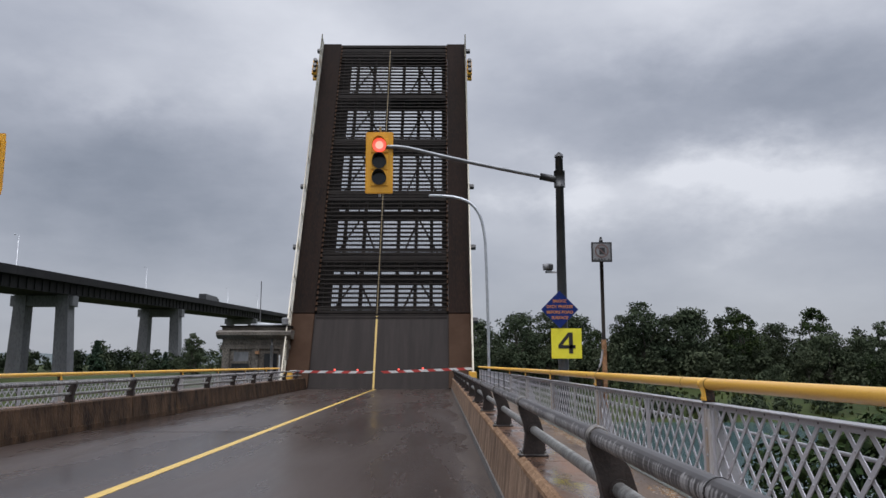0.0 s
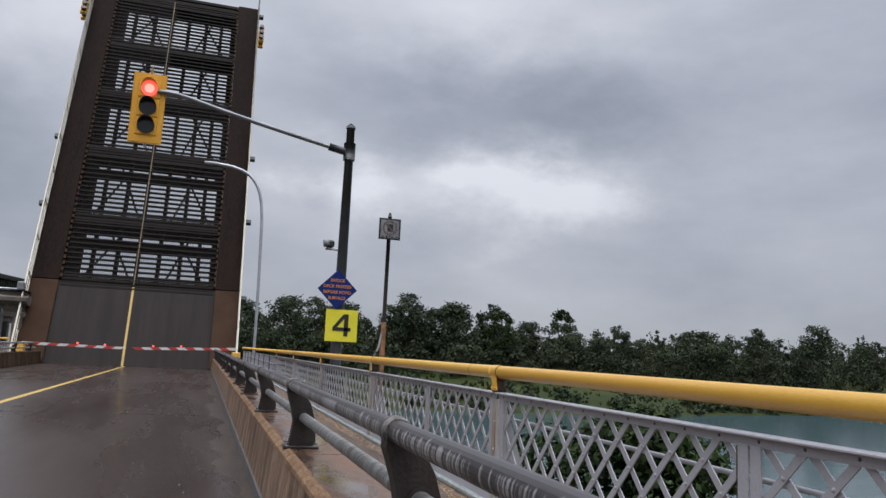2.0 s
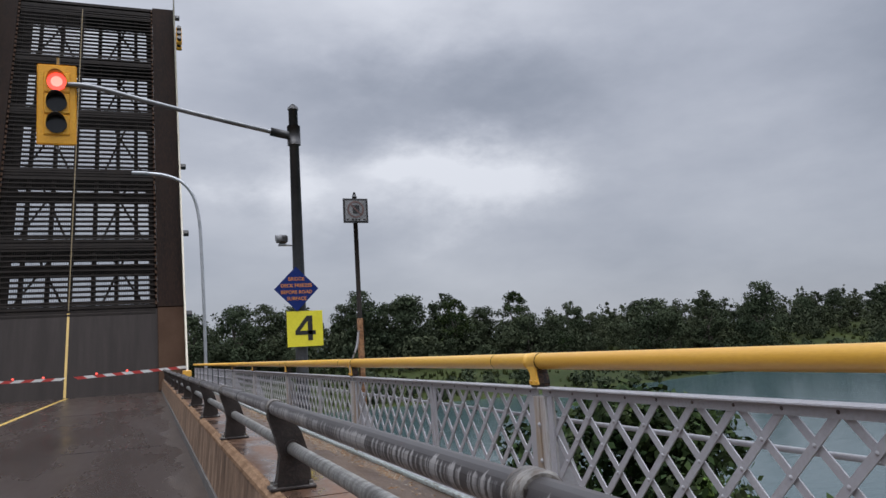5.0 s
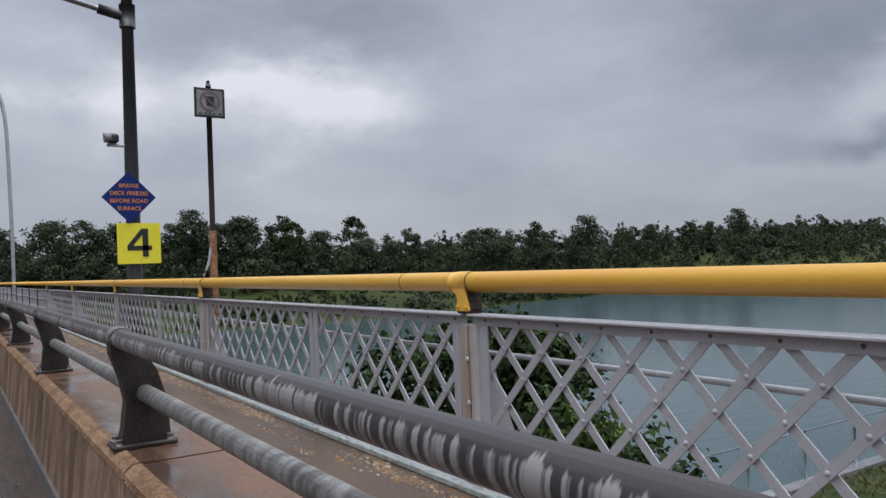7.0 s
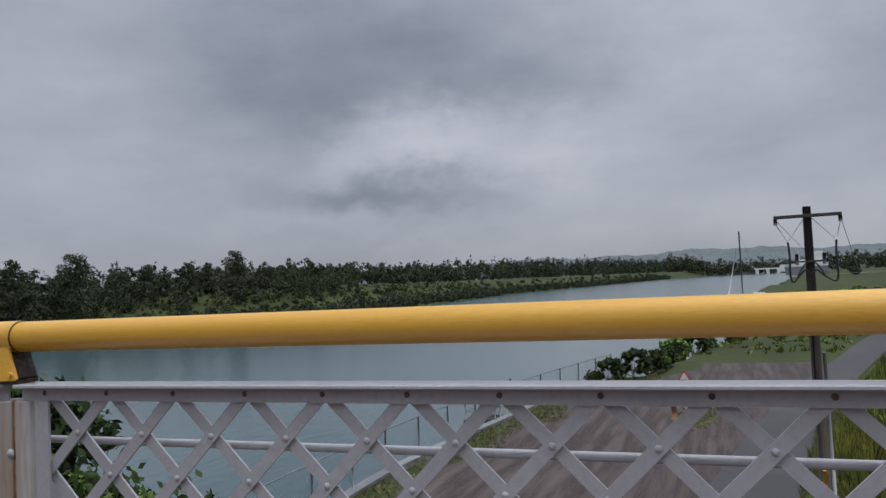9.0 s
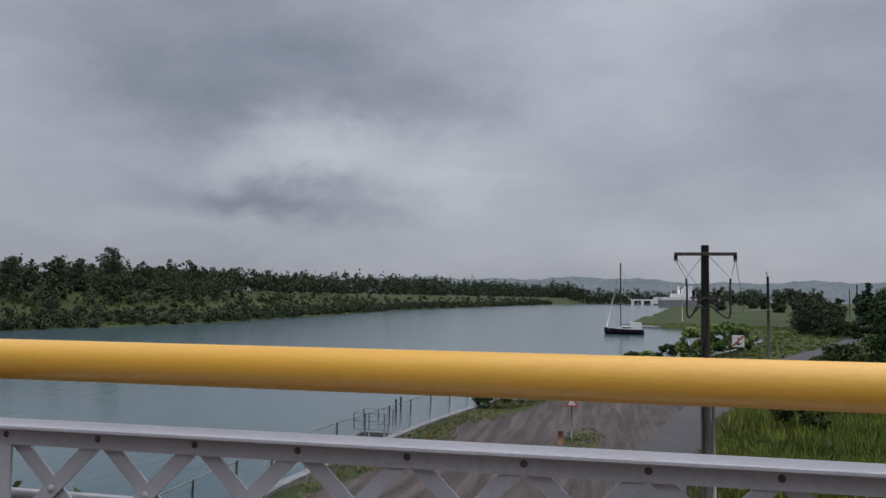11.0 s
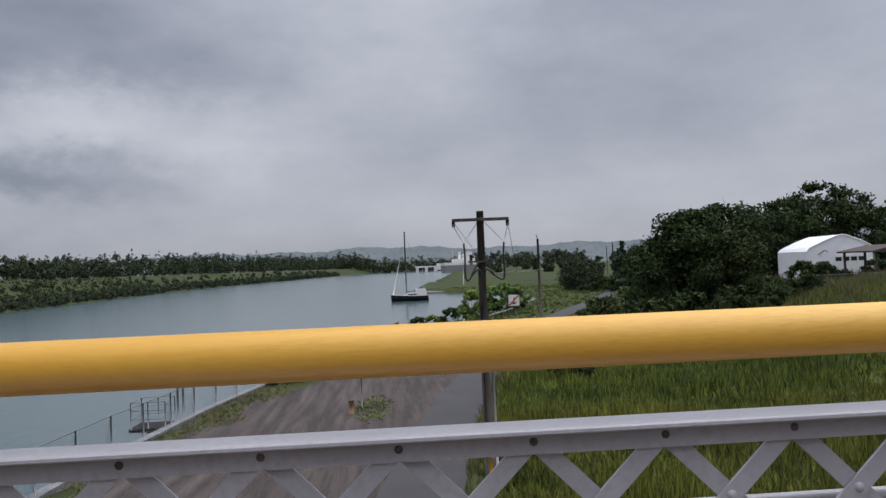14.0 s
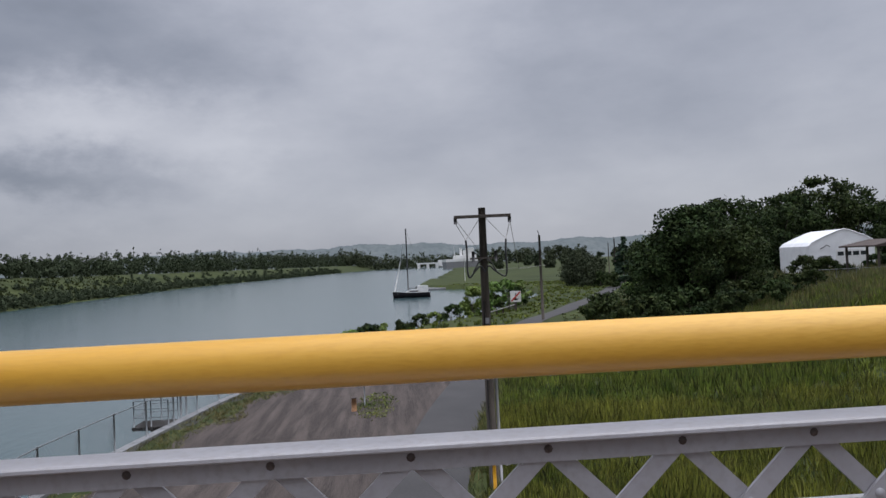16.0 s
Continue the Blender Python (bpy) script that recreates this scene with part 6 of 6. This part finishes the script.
# no-anchor sign
na = thing("no_anchor_sign", "white square sign with a struck-out black anchor", "sign", (99.0, -13.6, ground_at(99, -13.6)))
part("post", box(nb(), -0.1, -0.1, 0, 0.1, 0.1, 1.9), M["wood_dark"], na)
part("plate", box(nb(), -0.16, -0.70, 1.3, -0.11, 0.70, 2.7, 0.01), M["boat_white"], na)
part("slash", box(nb(), -0.175, -0.85, -0.10, -0.165, 0.85, 0.10, 0, Matrix.Translation((0, 0, 2.0)) @ pose(0, 0, 0, -45, 0, 0)), M["sign_red"], na)
part("anchor_shank", box(nb(), -0.170, -0.06, 1.6, -0.162, 0.06, 2.45), M["black"], na)
part("anchor_arms", prism(nb(), [(-0.42, 1.85), (-0.25, 1.58), (0.0, 1.48), (0.25, 1.58), (0.42, 1.85), (0.2, 1.72), (-0.2, 1.72)], -0.170, -0.162, "x"), M["black"], na)
gr = thing("wooden_fence", "low grey post-and-rail fence by the path", "fence", (92.0, -9.3, ground_at(92, -9.3)))
for k in range(5):
    part("post", box(nb(), k * 3.2 - 0.1, -k * 1.25 - 0.1, -0.6, k * 3.2 + 0.1, -k * 1.25 + 0.1, 0.75), M["wood_dark"], gr)
part("rail", tube(nb(), [(0, 0, 0.6), (12.8, -5.0, 0.6)], 0.09, 6), M["galv2"], gr)

# dock and spit
bm = nb()
box(bm, 222, -19, -9, 262, -5, WATER + 0.55, 0.1)
solid("dock", bm, M["concrete"], "low concrete dock at the end of a grassy spit", "dock", kind="structure")

# sailing boat
boat = thing("sailing_boat", "moored sailing boat with a black hull and white cabin", "sailing boat", (180.0, -2.0, WATER))
secs = [(4.6, 0.02, 1.55), (3.2, 0.75, 1.42), (1.5, 1.3, 1.28), (-1.0, 1.45, 1.18), (-3.2, 1.25, 1.16), (-4.1, 1.0, 1.2)]
bm = nb()
rows = []
for y, w, z in secs:
    rows.append([bm.verts.new((x, y + dy, zz)) for x, zz, dy in ((-w, z, 0), (-w * 0.92, 0.25, -0.1), (-w * 0.4, -0.45, -0.35), (w * 0.4, -0.45, -0.35), (w * 0.92, 0.25, -0.1), (w, z, 0))])
for a, b in zip(rows, rows[1:]):
    for k in range(5):
        bm.faces.new((a[k], a[k + 1], b[k + 1], b[k])).smooth = True
    bm.faces.new((a[5], a[0], b[0], b[5]))
bm.faces.new(rows[-1])
bmesh.ops.recalc_face_normals(bm, faces=bm.faces[:])
part("hull", bm, M["hull_black"], boat, "glossy black hull")
part("deck_edge", tube(nb(), [(-w - 0.01, y, z + 0.04) for y, w, z in secs], 0.045, 6), M["boat_white"], boat)
part("cabin", prism(nb(), [(1.7, 1.22), (0.9, 1.72), (-1.6, 1.92), (-2.0, 1.20)], -0.95, 0.95, "x"), M["boat_white"], boat, "white cabin")
part("windscreen", prism(nb(), [(-1.0, 1.75), (-1.4, 2.75), (-3.6, 2.70), (-3.8, 1.9), (-3.7, 1.2), (-2.0, 1.15)], -0.9, 0.9, "x"), M["boat_white"], boat, "white cockpit cover")
part("cabin_window", box(nb(), -0.97, -1.4, 1.40, -0.952, 0.6, 1.66), M["glass"], boat)
part("mast", tube(nb(), [(0, 0.9, 0.9), (0, 0.9, 16.2)], [0.18, 0.14], 8), M["pole_grey"], boat)
part("boom", tube(nb(), [(0, 0.8, 2.2), (0, -3.0, 2.3)], 0.09, 7), M["black"], boat, "boom with dark furled sail")
part("furled_sail", tube(nb(), [(0, 4.1, 1.1), (0, 3.0, 6.0), (0, 1.6, 12.6)], [0.13, 0.12, 0.05], 7), M["boat_white"], boat, "white furled foresail")
for y in (-3.8, 1.0):
    part("stay", tube(nb(), [(0, y, 1.0), (0, 0.9, 16.0)], 0.018, 4), M["galv2"], boat)
for y in (3.4, 2.0, -2.8, -3.9):
    part("stanchion", tube(nb(), [(-1.0, y, 0.9), (-1.0, y, 1.5)], 0.02, 5), M["alu"], boat)
sb = thing("small_boat", "small pale mast of a boat behind the dock", "boat", (262.0, -22.0, WATER), "")
part("mast", tube(nb(), [(0, 0, 0.5), (0, 0, 9.5)], 0.08, 6), M["boat_white"], sb)
part("hull", box(nb(), -0.8, -2.5, -0.2, 0.8, 2.5, 0.8, 0.15), M["boat_white"], sb)

# cargo ship and lock buildings far down the canal
ship = thing("cargo_ship", "long grey cargo ship with white deck houses far down the canal", "ship", turn=Matrix.Translation((905.0, -76.0, WATER)) @ Matrix.Diagonal((1.0, 0.66, 0.80, 1.0)))
part("hull", prism(nb(), [(-26, -1), (26, -1), (28, 10), (-28, 10)], -20, 60, "x"), M["sign_white"], ship, "grey hull")
part("upper_band", box(nb(), -20.3, -28, 10.0, 60, 28, 14.0), M["boat_white"], ship)
for x0, y0, z0, x1, y1, z1 in ((-18, -26, 14, 10, 12, 19), (-16, -22, 19, 8, -6, 26), (-16, -22, 26, 4, -10, 29)):
    part("deck_house", box(nb(), x0, y0, z0, x1, y1, z1, 0.2), M["boat_white"], ship)
part("funnel", tube(nb(), [(6, -2, 19), (6, -2, 30)], 2.2, 10), M["boat_white"], ship)
part("mast", tube(nb(), [(-10, 12, 14), (-10, 12, 32)], 0.4, 6), M["boat_white"], ship)
lock = thing("lock_bridge", "low white bridge and buildings at the far end of the canal", "bridge", (1180.0, -44.0, WATER))
part("span", box(nb(), 0, -22, 6.5, 10, 12, 8.5), M["boat_white"], lock)
for y in (-19, -5, 9):
    part("leg", box(nb(), 0, y - 2, 0, 10, y + 2, 6.5), M["boat_white"], lock)
part("house", box(nb(), 10, -30, 2, 24, -22, 12), M["boat_white"], lock)

# white storage building and pavilion
SX, SY = 84.0, -48.4
gz = ground_at(SX, SY)
shed = thing("storage_shed", "white fabric-covered gabled storage building with a garage door", "shed", turn=pose(SX, SY, gz - 0.1, 0, 0, -11))
prof = [(-3.6, 0.0), (3.5, 0.0), (3.5, 3.25), (3.1, 3.65), (1.6, 4.35), (0.2, 4.9), (-0.4, 5.05), (-1.0, 4.9), (-2.4, 4.3), (-3.4, 3.75), (-3.6, 3.4)]
part("cover", prism(nb(), prof, 0, 10.5, "x"), M["shed"], shed)
part("front_wall", prism(nb(), [(y * 0.985, z * 0.985) for y, z in prof], -0.06, 0.0, "x"), M["shed"], shed)
part("roof_edge", tube(nb(), [(-0.08, y, z) for y, z in prof[2:]], 0.07, 6), M["shed"], shed, "rolled fabric roof edge")
gd = part("garage_door", box(nb(), -0.12, -2.9, 0.1, -0.065, 0.6, 2.75, 0.01), M["boat_white"], shed)
for k in range(4):
    part("pane", box(nb(), -0.135, -2.7 + 0.82 * k, 2.05, -0.121, -2.05 + 0.82 * k, 2.5), M["glass"], gd)
part("side_door", box(nb(), -0.10, 1.2, 0.1, -0.065, 2.3, 2.1), M["sign_white"], shed)
part("wall_lamp", tube(nb(), spline([(-0.08, 2.2, 2.9), (-0.4, 1.9, 3.1), (-0.6, 1.7, 3.3), (-0.7, 1.4, 3.1)], 4), 0.05, 6), M["black"], shed)
pav = thing("pavilion", "open shelter with a brown roof on dark posts", "shelter", (74.0, -47.4, ground_at(74, -47.4)))
part("roof", prism(nb(), [(3.2, 2.75), (3.2, 2.9), (0.0, 3.5), (-4.0, 2.9), (-4.0, 2.75)], -2.6, 3.4, "x"), M["roof_brown"], pav)
for x in (-2.2, 3.0):
    for y in (2.6, 0.4, -3.2):
        part("post", box(nb(), x - 0.09, y - 0.09, -0.3, x + 0.09, y + 0.09, 2.76), M["wood_dark"], pav)
part("rail", box(nb(), -2.25, -3.2, 0.85, -2.15, 2.6, 0.95), M["wood_dark"], pav)
sf = thing("shed_fence", "chain-link fence in front of the white building", "fence", (71.0, -38.0, ground_at(71, -38)))
for k in range(6):
    part("post", tube(nb(), [(0, -k * 2.0, -0.5), (0, -k * 2.0, 1.7)], 0.04, 6), M["chain"], sf)
part("rail", tube(nb(), [(0, 0, 1.65), (0, -10.0, 1.65)], 0.025, 5), M["chain"], sf)
bm = nb()
for k in range(40):
    for s in (-1, 1):
        tube(bm, [(0, -k * 0.25, 0.1 if s > 0 else 1.6), (0, -min(10, k * 0.25 + 1.4), 1.6 if s > 0 else 0.1)], 0.004, 3, False)
part("wire_mesh", bm, M["chain"], sf, kind="stuff")
hs = thing("far_house", "low pale house among trees far along the path", "house", (240.0, -92.0, ground_at(240, -92)))
part("wall", box(nb(), 0, -5, 0, 8, 5, 2.8), M["boat_white"], hs)
part("roof", prism(nb(), [(-5.6, 2.7), (5.6, 2.7), (0, 5.2)], -0.4, 8.4, "x"), M["roof_brown"], hs)
